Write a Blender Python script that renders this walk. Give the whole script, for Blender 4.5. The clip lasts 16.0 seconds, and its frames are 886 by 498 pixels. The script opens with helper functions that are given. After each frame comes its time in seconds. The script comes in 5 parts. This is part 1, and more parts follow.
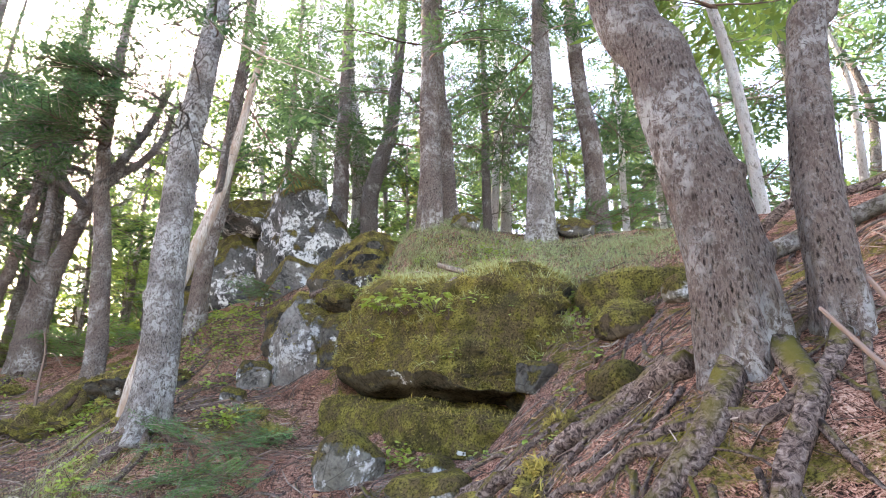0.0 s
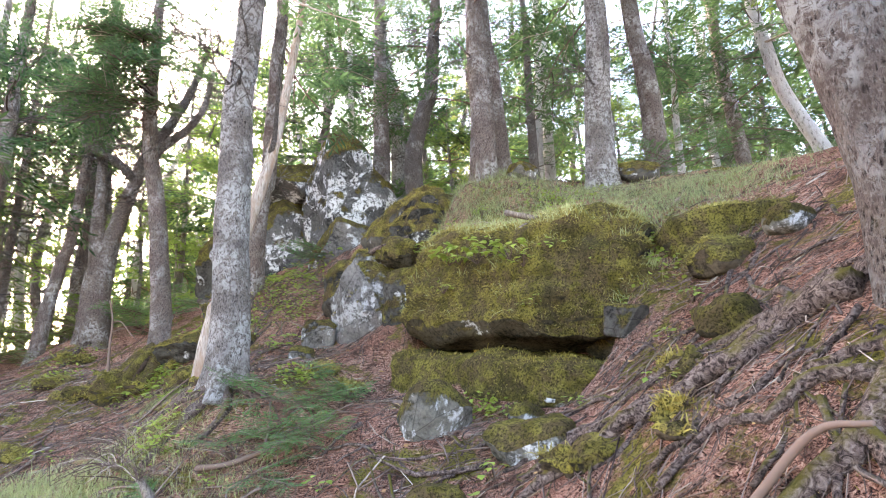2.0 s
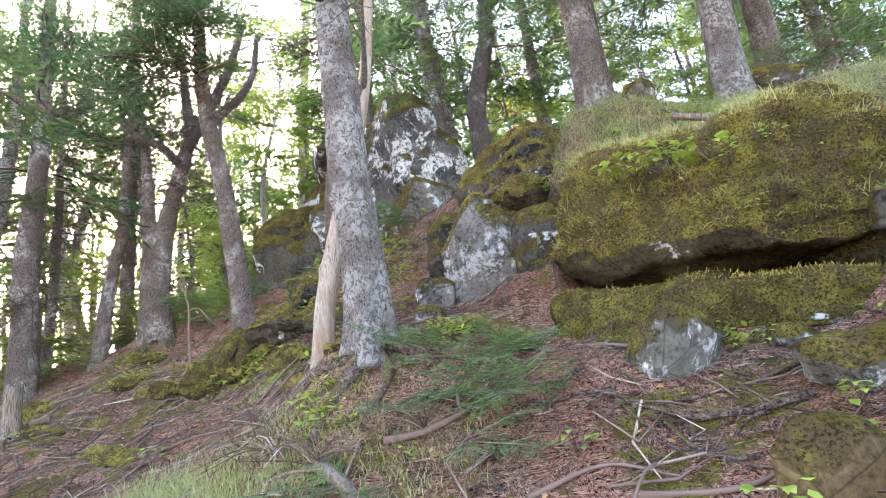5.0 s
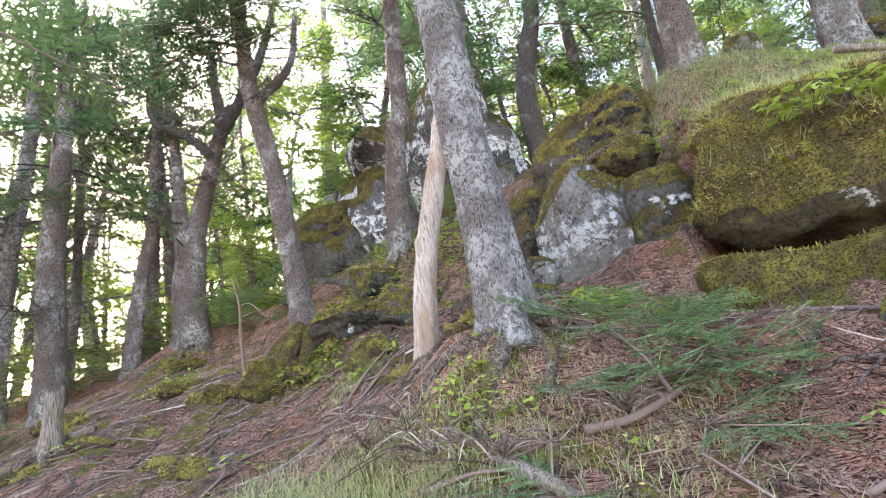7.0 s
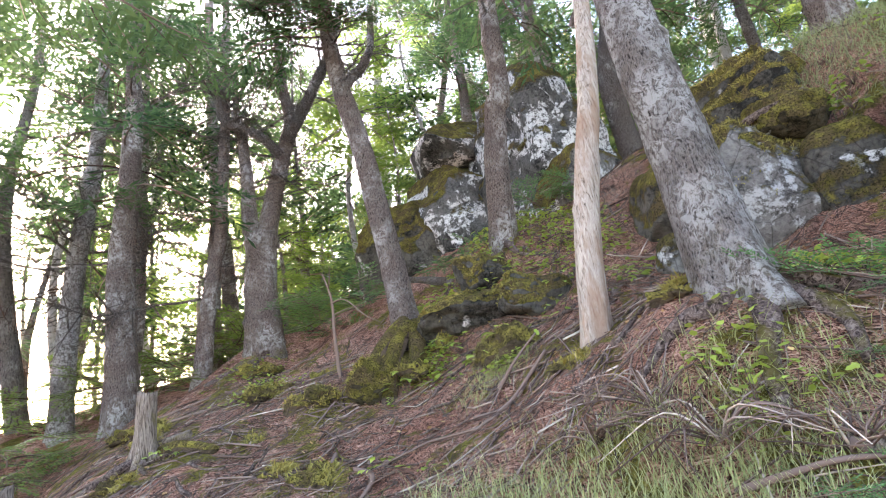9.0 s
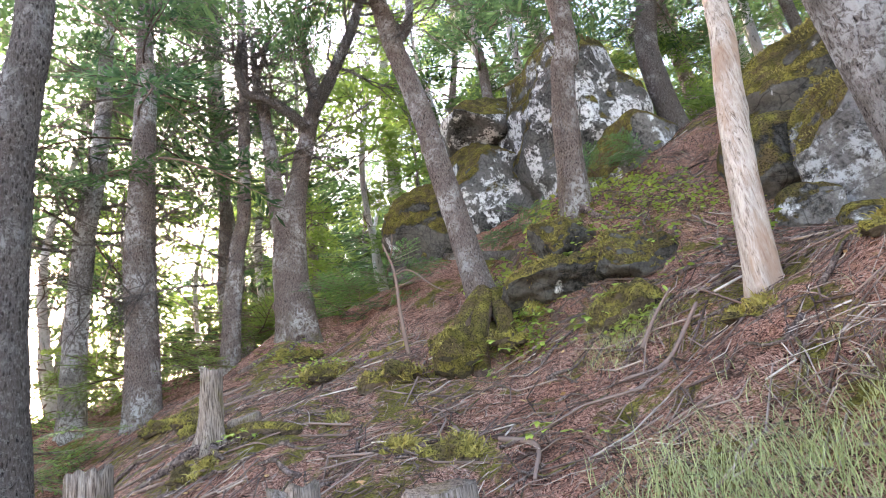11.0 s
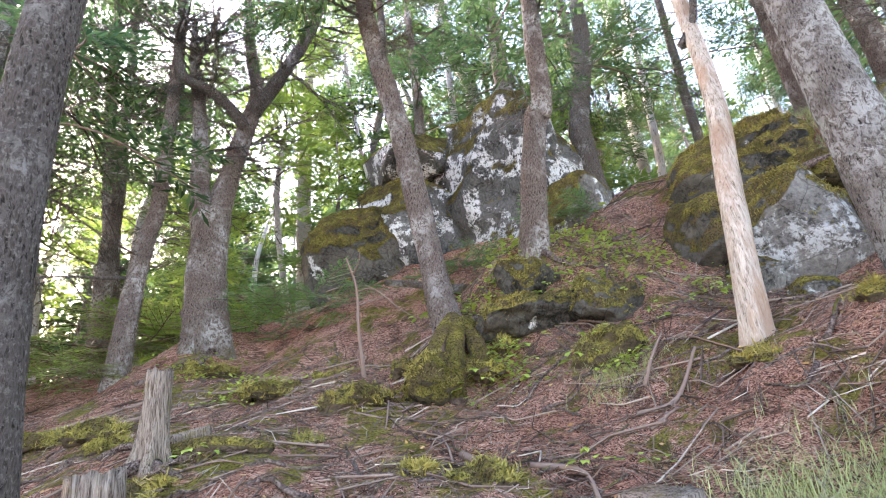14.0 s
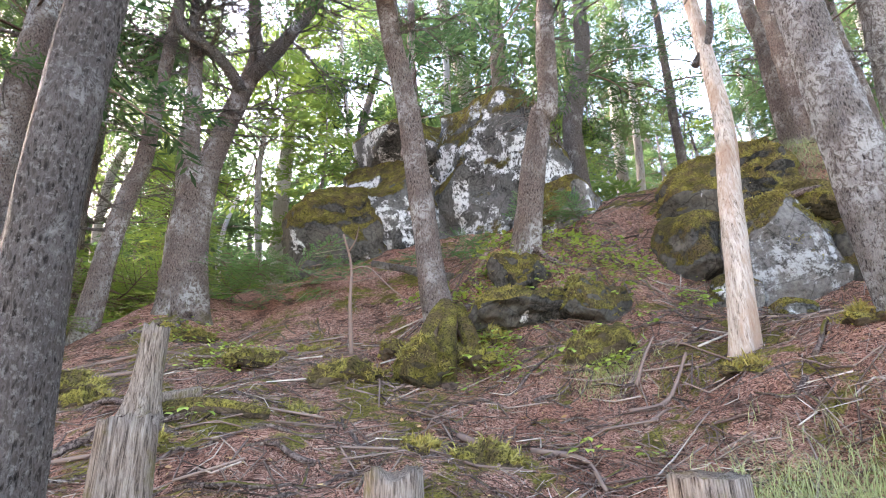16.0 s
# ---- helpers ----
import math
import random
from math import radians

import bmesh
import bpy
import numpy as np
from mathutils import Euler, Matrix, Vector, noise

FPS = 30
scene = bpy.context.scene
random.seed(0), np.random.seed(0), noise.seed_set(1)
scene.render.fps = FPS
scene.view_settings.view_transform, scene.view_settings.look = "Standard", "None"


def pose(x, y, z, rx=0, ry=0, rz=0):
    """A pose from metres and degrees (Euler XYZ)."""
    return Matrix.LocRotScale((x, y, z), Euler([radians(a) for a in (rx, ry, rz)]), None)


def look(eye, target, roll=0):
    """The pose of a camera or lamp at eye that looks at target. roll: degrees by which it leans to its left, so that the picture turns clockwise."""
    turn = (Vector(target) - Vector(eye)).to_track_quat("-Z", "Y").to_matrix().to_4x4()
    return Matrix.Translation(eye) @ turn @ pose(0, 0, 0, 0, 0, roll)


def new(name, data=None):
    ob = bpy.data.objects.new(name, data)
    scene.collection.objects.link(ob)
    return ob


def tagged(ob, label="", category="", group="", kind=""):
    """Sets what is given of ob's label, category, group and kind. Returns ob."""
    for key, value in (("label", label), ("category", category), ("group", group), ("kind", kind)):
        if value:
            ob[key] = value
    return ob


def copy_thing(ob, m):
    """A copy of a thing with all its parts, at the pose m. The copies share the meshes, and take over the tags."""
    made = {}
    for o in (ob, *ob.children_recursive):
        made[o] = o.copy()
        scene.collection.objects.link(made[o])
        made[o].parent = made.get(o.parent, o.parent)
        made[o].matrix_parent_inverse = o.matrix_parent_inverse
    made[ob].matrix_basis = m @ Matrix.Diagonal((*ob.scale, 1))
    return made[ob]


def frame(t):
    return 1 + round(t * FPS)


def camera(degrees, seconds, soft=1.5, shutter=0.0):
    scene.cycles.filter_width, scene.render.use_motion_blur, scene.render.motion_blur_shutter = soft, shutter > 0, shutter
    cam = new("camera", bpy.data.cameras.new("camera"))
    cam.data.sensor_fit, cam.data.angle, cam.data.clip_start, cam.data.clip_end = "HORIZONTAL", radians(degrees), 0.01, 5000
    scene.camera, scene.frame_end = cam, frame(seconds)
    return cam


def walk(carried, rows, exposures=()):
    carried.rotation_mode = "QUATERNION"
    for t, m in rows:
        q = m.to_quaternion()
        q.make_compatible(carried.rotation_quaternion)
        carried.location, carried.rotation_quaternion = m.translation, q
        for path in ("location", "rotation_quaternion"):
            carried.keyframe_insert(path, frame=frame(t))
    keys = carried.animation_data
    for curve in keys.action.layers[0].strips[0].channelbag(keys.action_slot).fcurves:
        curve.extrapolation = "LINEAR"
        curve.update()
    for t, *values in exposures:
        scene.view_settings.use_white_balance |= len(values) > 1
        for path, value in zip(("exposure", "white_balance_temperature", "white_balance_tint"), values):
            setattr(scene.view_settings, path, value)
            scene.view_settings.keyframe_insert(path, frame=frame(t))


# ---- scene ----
cam = camera(79.5, 16.0, soft=1.0)
METRES, EYE, TILT, LEAN, TURN = 8.0, 1.5, 17.0, 0.0, 0.0
ROWS = [
    (0.0, 0.0, 0.0, 0.0, 0.0, 0.0, -0.0),
    (0.5, -0.005, -0.0008, -0.0011, 1.3, -1.4, 0.19),
    (1.0, -0.0117, 0.0074, -0.0083, 2.61, -2.71, 0.79),
    (1.5, -0.0258, 0.0184, -0.0168, 2.78, -3.6, 1.3),
    (2.0, -0.0532, 0.0271, -0.0231, 3.16, -3.66, 2.68),
    (2.5, -0.0777, 0.0433, -0.0347, 3.14, -3.23, 4.22),
    (3.0, -0.1057, 0.0586, -0.0474, 2.97, -2.91, 5.38),
    (3.5, -0.1401, 0.0735, -0.0567, 3.69, -3.2, 6.47),
    (4.0, -0.1682, 0.0969, -0.0695, 3.66, -3.91, 7.21),
    (4.5, -0.2049, 0.114, -0.0805, 3.92, -4.52, 7.8),
    (7.0, -0.3867, 0.2124, -0.1241, 3.72, -3.36, 9.72),
    (7.5, -0.4246, 0.2287, -0.1305, 4.85, -1.71, 10.3),
    (8.0, -0.4561, 0.2498, -0.14, 5.51, -0.38, 10.81),
    (8.5, -0.4912, 0.2684, -0.1503, 6.05, 0.08, 10.71),
    (9.0, -0.5343, 0.2797, -0.1557, 6.25, -0.56, 10.63),
    (9.5, -0.5763, 0.294, -0.1651, 5.19, -0.73, 10.48),
    (10.0, -0.6207, 0.3035, -0.171, 4.72, -0.8, 10.49),
    (12.5, -0.784, 0.3545, -0.1902, -2.77, -1.25, 9.97),
    (13.0, -0.8211, 0.3512, -0.1909, -5.92, -0.56, 8.05),
    (13.5, -0.8368, 0.3545, -0.1888, -8.81, 0.64, 5.75),
    (14.0, -0.8375, 0.3536, -0.1877, -11.38, 1.94, 3.06),
    (14.5, -0.8397, 0.3518, -0.187, -13.25, 3.06, 0.74),
    (15.0, -0.8439, 0.3529, -0.1899, -14.99, 3.43, -1.11),
    (15.5, -0.8669, 0.3569, -0.1925, -15.62, 2.65, -2.72),
    (16.0, -0.8852, 0.3605, -0.196, -15.56, 1.14, -3.03),
]
SHUTTER = 0.0
WORLD_STRENGTH, SUN_STRENGTH, STOPS = 0.15, 4.8, 4.08
walk(cam, [(t, pose(0, 0, EYE, TILT, LEAN, TURN) @ pose(METRES * x, METRES * y, METRES * z, 90 + pitch, roll, yaw)) for t, x, y, z, yaw, pitch, roll in ROWS],
     exposures=[(0.0, STOPS - 0.1, 7250, 21), (1.5, STOPS + 0.08, 7250, 21), (7.0, STOPS + 0.12, 7250, 21), (9.0, STOPS - 0.05, 7250, 21), (12.5, STOPS + 0.2, 7250, 21), (16.0, STOPS + 0.2, 7250, 21)])

# ---- world and sun: hazy sun behind the trees downhill ----
SUN_AZ, SUN_EL = radians(41), radians(21)          # azimuth to the left of +y
sun_dir = Vector((-math.sin(SUN_AZ) * math.cos(SUN_EL), math.cos(SUN_AZ) * math.cos(SUN_EL), math.sin(SUN_EL)))
world = bpy.data.worlds.new("sky")
scene.world = world
world.use_nodes = True
wn = world.node_tree.nodes
sky = wn.new("ShaderNodeTexSky")
sky.sky_type, sky.sun_disc = "NISHITA", False
sky.sun_elevation, sky.sun_rotation = SUN_EL, -SUN_AZ
sky.air_density, sky.dust_density, sky.ozone_density = 1.0, 1.5, 1.0
world.node_tree.links.new(sky.outputs[0], wn["Background"].inputs[0])
wn["Background"].inputs[1].default_value = WORLD_STRENGTH
sun = new("sun", bpy.data.lights.new("sun", "SUN"))
sun.data.energy, sun.data.angle, sun.data.color = SUN_STRENGTH, radians(20), (1.0, 0.95, 0.87)
sun.matrix_world = look(sun_dir * 50, (0, 0, 0))


# ---- materials ----
class Nodes:
    """A small wrapper round one node material."""

    def __init__(self, name):
        self.mat = bpy.data.materials.new(name)
        self.mat.use_nodes = True
        self.t = self.mat.node_tree
        self.bsdf = self.t.nodes["Principled BSDF"]
        self.out = self.t.nodes["Material Output"]

    def add(self, kind, **inputs):
        n = self.t.nodes.new(kind)
        for k, v in inputs.items():
            n.inputs[k.replace("_", " ")].default_value = v
        return n

    def link(self, a, b):
        self.t.links.new(a, b)

    def coords(self, scale=(1, 1, 1), world_space=False):
        m = self.add("ShaderNodeMapping")
        m.inputs["Scale"].default_value = scale
        if world_space:
            self.link(self.add("ShaderNodeNewGeometry").outputs["Position"], m.inputs[0])
        else:
            self.link(self.add("ShaderNodeTexCoord").outputs["Object"], m.inputs[0])
        return m.outputs[0]

    def noise(self, vec, scale, detail=6.0, rough=0.6, distortion=0.0):
        n = self.add("ShaderNodeTexNoise", Scale=scale, Detail=detail, Roughness=rough, Distortion=distortion)
        self.link(vec, n.inputs["Vector"])
        return n.outputs["Fac"]

    def voronoi(self, vec, scale, feature="F1", out="Distance"):
        n = self.add("ShaderNodeTexVoronoi", Scale=scale)
        n.feature = feature
        self.link(vec, n.inputs["Vector"])
        return n.outputs[out]

    def ramp(self, fac, stops):
        n = self.add("ShaderNodeValToRGB")
        e = n.color_ramp.elements
        while len(e) < len(stops):
            e.new(0.5)
        for el, (p, c) in zip(e, stops):
            el.position, el.color = p, (c, c, c, 1) if isinstance(c, (int, float)) else (*c, 1)
        self.link(fac, n.inputs[0])
        return n.outputs[0]

    def mix(self, fac, a, b):
        n = self.add("ShaderNodeMix")
        n.data_type = "RGBA"
        for sock, v in ((n.inputs[0], fac), (n.inputs[6], a), (n.inputs[7], b)):
            if isinstance(v, (int, float)):
                sock.default_value = v
            elif isinstance(v, tuple):
                sock.default_value = (*v, 1)
            else:
                self.link(v, sock)
        return n.outputs[2]

    def math(self, op, a, b=0.0):
        n = self.add("ShaderNodeMath")
        n.operation = op
        for sock, v in ((n.inputs[0], a), (n.inputs[1], b)):
            if isinstance(v, (int, float)):
                sock.default_value = v
            else:
                self.link(v, sock)
        return n.outputs[0]

    def up(self):
        s = self.add("ShaderNodeSeparateXYZ")
        self.link(self.add("ShaderNodeNewGeometry").outputs["Normal"], s.inputs[0])
        return s.outputs[2]

    def bump(self, height, strength, distance):
        b = self.add("ShaderNodeBump", Strength=strength, Distance=distance)
        self.link(height, b.inputs["Height"])
        return b.outputs[0]

    def finish(self, colour, rough=0.9, normal=None, spec=0.05):
        if isinstance(colour, tuple):
            self.bsdf.inputs["Base Color"].default_value = (*colour, 1)
        else:
            self.link(colour, self.bsdf.inputs["Base Color"])
        self.bsdf.inputs["Roughness"].default_value = rough
        self.bsdf.inputs["Specular IOR Level"].default_value = spec
        if normal is not None:
            self.link(normal, self.bsdf.inputs["Normal"])
        return self.mat


MOSS_A, MOSS_B = (0.098, 0.083, 0.018), (0.25, 0.212, 0.05)


def bark_material(name, light, mid, dark, lichen, moss=0.4, plate=38.0):
    """Flaky conifer bark: long plates, dark cracks, pale lichen patches, moss near the ground."""
    n = Nodes(name)
    v = n.coords((1, 1, 0.32))
    wide = n.coords((1, 1, 0.8))
    plates = n.voronoi(v, plate * 1.5)
    grain = n.noise(v, 62, 9, 0.8, 0.8)
    cracks = n.math("ADD", n.math("MULTIPLY", plates, 0.3), n.math("MULTIPLY", grain, 0.9))
    # the near-black low stop puts shade inside the cracks into the bark colour
    col = n.ramp(cracks, [(0.455, dark), (0.5, tuple(0.6 * c for c in mid)), (0.55, mid), (0.61, light), (0.7, mid)])
    col = n.mix(n.ramp(n.noise(wide, 3.0, 3), [(0.45, 0.0), (0.7, 0.6)]), col, mid)
    col = n.mix(n.ramp(n.noise(wide, 5, 8, 0.8), [(0.5, 0.0), (0.72, 0.5)]), col, tuple(0.5 * (a + b) for a, b in zip(mid, dark)))
    large = n.ramp(n.noise(wide, 2.2, 4, 0.6), [(0.62 - 0.3 * lichen, 0.0), (0.78 - 0.3 * lichen, 1.0)])
    flecks = n.ramp(n.noise(wide, 19, 10, 0.8, 0.8), [(0.47, 0.0), (0.53, 1.0)])
    col = n.mix(n.math("MULTIPLY", n.math("MULTIPLY", large, flecks), 0.85), col, (0.50, 0.48, 0.455))
    col = n.mix(n.math("MULTIPLY", n.ramp(n.noise(wide, 45, 6, 0.8), [(0.53, 0.0), (0.6, 1.0)]), 0.35), col, (0.42, 0.39, 0.36))
    col = n.mix(n.ramp(n.noise(n.coords((1, 1, 0.3)), 60, 8, 0.8, 1.0), [(0.34, 0.9), (0.4, 0.0)]), col, dark)
    if moss:
        s = n.add("ShaderNodeSeparateXYZ")
        n.link(n.coords(), s.inputs[0])
        low = n.ramp(n.math("ADD", s.outputs[2], n.math("MULTIPLY", n.noise(wide, 5), 0.9)), [(0.35, 1.0), (0.8, 0.0)])
        col = n.mix(n.math("MULTIPLY", low, n.ramp(n.noise(wide, 7, 6), [(0.5, 0.0), (0.6, moss)])), col, MOSS_A)
    return n.finish(col, 0.92, n.bump(n.math("ADD", n.math("MULTIPLY", cracks, 1.6), n.noise(v, 24, 6, 0.7)), 1.0, 0.07))


BARK = bark_material("bark_grey_brown", (0.23, 0.18, 0.155), (0.12, 0.09, 0.077), (0.012, 0.008, 0.007), 0.5)
BARK_PALE = bark_material("bark_pale_lichen", (0.26, 0.225, 0.2), (0.12, 0.1, 0.09), (0.012, 0.009, 0.008), 0.8)
BARK_DARK = bark_material("bark_dark", (0.17, 0.145, 0.13), (0.09, 0.075, 0.066), (0.018, 0.014, 0.012), 0.25)
BARK_FAR = bark_material("bark_far", (0.22, 0.195, 0.178), (0.12, 0.102, 0.093), (0.022, 0.018, 0.016), 0.4, 0.0, 16.0)
BARK_BIRCH = bark_material("bark_birch", (0.52, 0.49, 0.46), (0.40, 0.37, 0.345), (0.12, 0.1, 0.09), 0.6, 0.0, 12.0)


def bare_wood():
    n = Nodes("bare_weathered_wood")
    v = n.coords((1, 1, 0.12))
    grain = n.noise(v, 40, 10, 0.75, 1.2)
    col = n.ramp(grain, [(0.36, (0.06, 0.045, 0.035)), (0.46, (0.24, 0.195, 0.16)), (0.62, (0.35, 0.305, 0.26))])
    col = n.mix(n.ramp(n.noise(n.coords((1, 1, 0.3)), 5, 6, 0.7), [(0.46, 0.0), (0.6, 0.75)]), col, (0.2, 0.125, 0.085))
    return n.finish(col, 0.8, n.bump(grain, 0.8, 0.012))


WOOD = bare_wood()


def stump_wood():
    n = Nodes("grey_stump_wood")
    grain = n.noise(n.coords((1, 1, 0.08)), 95, 9, 0.75, 0.6)
    col = n.ramp(grain, [(0.38, (0.035, 0.025, 0.02)), (0.5, (0.165, 0.13, 0.105)), (0.66, (0.29, 0.245, 0.205))])
    col = n.mix(n.ramp(n.noise(n.coords(), 6, 5), [(0.55, 0.0), (0.68, 0.7)]), col, MOSS_A)
    return n.finish(col, 0.9, n.bump(grain, 1.0, 0.02))


STUMP = stump_wood()


def dead_twig():
    n = Nodes("dead_twig")
    v = n.coords((1, 1, 1), True)
    rnd = n.add("ShaderNodeNewGeometry").outputs["Random Per Island"]
    col = n.ramp(rnd, [(0.0, (0.03, 0.018, 0.014)), (0.5, (0.11, 0.072, 0.056)), (0.88, (0.21, 0.15, 0.122)), (1.0, (0.44, 0.365, 0.3))])
    col = n.mix(n.ramp(n.noise(v, 30, 4), [(0.4, 0.0), (0.7, 0.6)]), col, (0.11, 0.08, 0.07))
    return n.finish(col, 0.85)


TWIG = dead_twig()


def root_material():
    n = Nodes("root_bark")
    v = n.coords((1, 1, 1), True)
    grain = n.noise(v, 35, 8, 0.7, 1.2)
    col = n.ramp(grain, [(0.4, (0.02, 0.014, 0.012)), (0.5, (0.10, 0.07, 0.06)), (0.64, (0.23, 0.18, 0.155))])
    top = n.math("MULTIPLY", n.ramp(n.up(), [(0.3, 0.0), (0.8, 1.0)]), n.ramp(n.noise(v, 3.2, 7, 0.7), [(0.48, 0.0), (0.56, 0.95)]))
    col = n.mix(top, col, MOSS_A)
    return n.finish(col, 0.9, n.bump(n.math("ADD", grain, n.noise(v, 9, 6, 0.7)), 1.0, 0.035))


ROOT = root_material()


def rock_material(name, base, lichen, moss, tone=1.0, crust_grey=0.6):
    """Grey rock with cracks, crusts of white lichen and moss where it looks up."""
    n = Nodes(name)
    v = n.coords((1, 1, 1), True)
    big = n.noise(v, 1.7, 8, 0.65)
    fine = n.noise(v, 22, 8, 0.75)
    dark, light = tuple(c * 0.22 for c in base), tuple(c * 1.6 for c in base)
    col = n.ramp(n.math("ADD", n.math("MULTIPLY", big, 0.5), n.math("MULTIPLY", fine, 0.5)), [(0.41, dark), (0.5, base), (0.6, light)])
    crack = n.ramp(n.voronoi(v, 3.0, "DISTANCE_TO_EDGE"), [(0.0, 0.6), (0.02, 0.0)])
    col = n.mix(crack, col, dark)
    if lichen:
        crust = n.math("MULTIPLY", n.ramp(n.noise(v, 1.9, 6, 0.7, 0.3), [(0.64 - 0.14 * lichen, 0.0), (0.69 - 0.14 * lichen, 1.0)]), n.ramp(n.noise(v, 11, 9, 0.78), [(0.43, 0.0), (0.51, 1.0)]))
        col = n.mix(n.math("MULTIPLY", crust, 0.9), col, (crust_grey, crust_grey * 1.01, crust_grey))
    mossy = n.math("ADD", n.math("MULTIPLY", n.up(), 0.8), n.noise(v, 2.6, 9, 0.75))
    mask = n.ramp(mossy, [(1.12 - 0.75 * moss, 0.0), (1.22 - 0.75 * moss, 1.0)]) if moss else 0.0
    tuft = n.noise(v, 55, 6, 0.75)
    mosscol = n.mix(n.ramp(n.noise(v, 4.5, 6, 0.7), [(0.4, 0.0), (0.58, 1.0)]), tuple(c * tone for c in MOSS_A), tuple(c * tone for c in MOSS_B))
    mosscol = n.mix(n.ramp(n.noise(v, 5, 10, 0.8), [(0.46, 0.0), (0.55, 0.9)]), mosscol, (0.12, 0.083, 0.046))
    mosscol = n.mix(n.ramp(n.noise(v, 2.1, 8, 0.7, 0.5), [(0.5, 0.0), (0.62, 0.7)]), mosscol, (0.06, 0.048, 0.022))
    mosscol = n.mix(n.ramp(tuft, [(0.42, 0.85), (0.52, 0.0)]), mosscol, (0.022, 0.02, 0.008))
    if moss:
        col = n.mix(mask, col, mosscol)
        height = n.math("ADD", n.math("MULTIPLY", fine, 0.7), n.math("MULTIPLY", n.math("MULTIPLY", tuft, mask), 1.3))
    else:
        height = fine
    return n.finish(col, 0.95, n.bump(height, 1.0, 0.06))


ROCK_GREY = rock_material("rock_grey_lichen", (0.125, 0.117, 0.106), 0.7, 0.7)
ROCK_WHITE = rock_material("rock_white_lichen", (0.08, 0.079, 0.075), 1.02, 0.64, 1.0, 0.54)
ROCK_MOSSY = rock_material("rock_mossy", (0.055, 0.046, 0.03), 0.05, 1.3)
ROCK_FACE = rock_material("rock_pale_face", (0.11, 0.103, 0.096), 1.05, 0.55, 1.0, 0.34)
ROCK_DARK = rock_material("rock_dark", (0.065, 0.06, 0.052), 0.08, 0.78)
ROCK_SMALL = rock_material("rock_small", (0.12, 0.112, 0.095), 0.9, 0.86)
STONE_BROWN = rock_material("stone_brown", (0.115, 0.082, 0.042), 0.0, 0.45)
MOSS_MOUND = rock_material("moss_mound", (0.08, 0.06, 0.04), 0.0, 1.05, 1.5)

ROOT_MOSSY = rock_material("root_mossy", (0.10, 0.07, 0.055), 0.0, 0.85)


def ground_material():
    """Red-brown needle litter with moss, dark humus and trodden earth."""
    n = Nodes("forest_floor")
    v = n.coords((1, 1, 1), True)
    fibre_a = n.noise(n.coords((1, 0.12, 1), True), 75, 5, 0.7, 1.5)
    fibre_b = n.noise(n.coords((0.12, 1, 1), True), 75, 5, 0.7, 1.5)
    pick = n.ramp(n.noise(v, 9, 3), [(0.46, 0.0), (0.54, 1.0)])
    fibre = n.mix(pick, fibre_a, fibre_b)
    # lowest stop: shade down between the needles, put into the litter colour
    col = n.ramp(fibre, [(0.41, (0.008, 0.005, 0.004)), (0.47, (0.18, 0.08, 0.056)), (0.53, (0.44, 0.225, 0.163)), (0.62, (0.66, 0.455, 0.36))])
    col = n.mix(n.ramp(n.noise(v, 1.1, 6, 0.65), [(0.42, 0.0), (0.62, 0.75)]), col, n.ramp(fibre, [(0.42, (0.02, 0.008, 0.006)), (0.57, (0.39, 0.175, 0.118))]))
    col = n.mix(n.ramp(n.noise(v, 3.1, 9, 0.75), [(0.52, 0.0), (0.62, 0.8)]), col, (0.03, 0.019, 0.014))
    tuft = n.noise(v, 60, 6, 0.75)
    moss = n.mix(n.ramp(n.noise(v, 6, 6, 0.7), [(0.35, 0.0), (0.65, 1.0)]), MOSS_A, MOSS_B)
    moss = n.mix(n.ramp(tuft, [(0.42, 0.85), (0.53, 0.0)]), moss, (0.03, 0.025, 0.01))
    mask = n.ramp(n.noise(v, 1.45, 9, 0.72, 0.4), [(0.52, 0.0), (0.575, 1.0)])
    col = n.mix(mask, col, moss)
    return n.finish(col, 0.95, n.bump(n.math("ADD", fibre, n.math("MULTIPLY", tuft, 0.8)), 1.0, 0.06))


GROUND = ground_material()


def leaf_material(name, dark, light, glow=0.45):
    n = Nodes(name)
    info = n.add("ShaderNodeObjectInfo").outputs["Random"]
    isl = n.add("ShaderNodeNewGeometry").outputs["Random Per Island"]
    col = n.mix(isl, dark, light)
    col = n.mix(n.math("MULTIPLY", info, 0.5), col, tuple(0.5 * (a + b) * f for a, b, f in zip(dark, light, (1.35, 1.1, 0.8))))
    d, t, mx = n.add("ShaderNodeBsdfPrincipled"), n.add("ShaderNodeBsdfTranslucent"), n.add("ShaderNodeMixShader")
    d.inputs["Roughness"].default_value = 0.6
    d.inputs["Specular IOR Level"].default_value = 0.3
    n.link(col, d.inputs["Base Color"])
    n.link(col, t.inputs["Color"])
    mx.inputs[0].default_value = glow
    n.link(d.outputs[0], mx.inputs[1])
    n.link(t.outputs[0], mx.inputs[2])
    n.link(mx.outputs[0], n.out.inputs[0])
    n.t.nodes.remove(n.bsdf)
    return n.mat


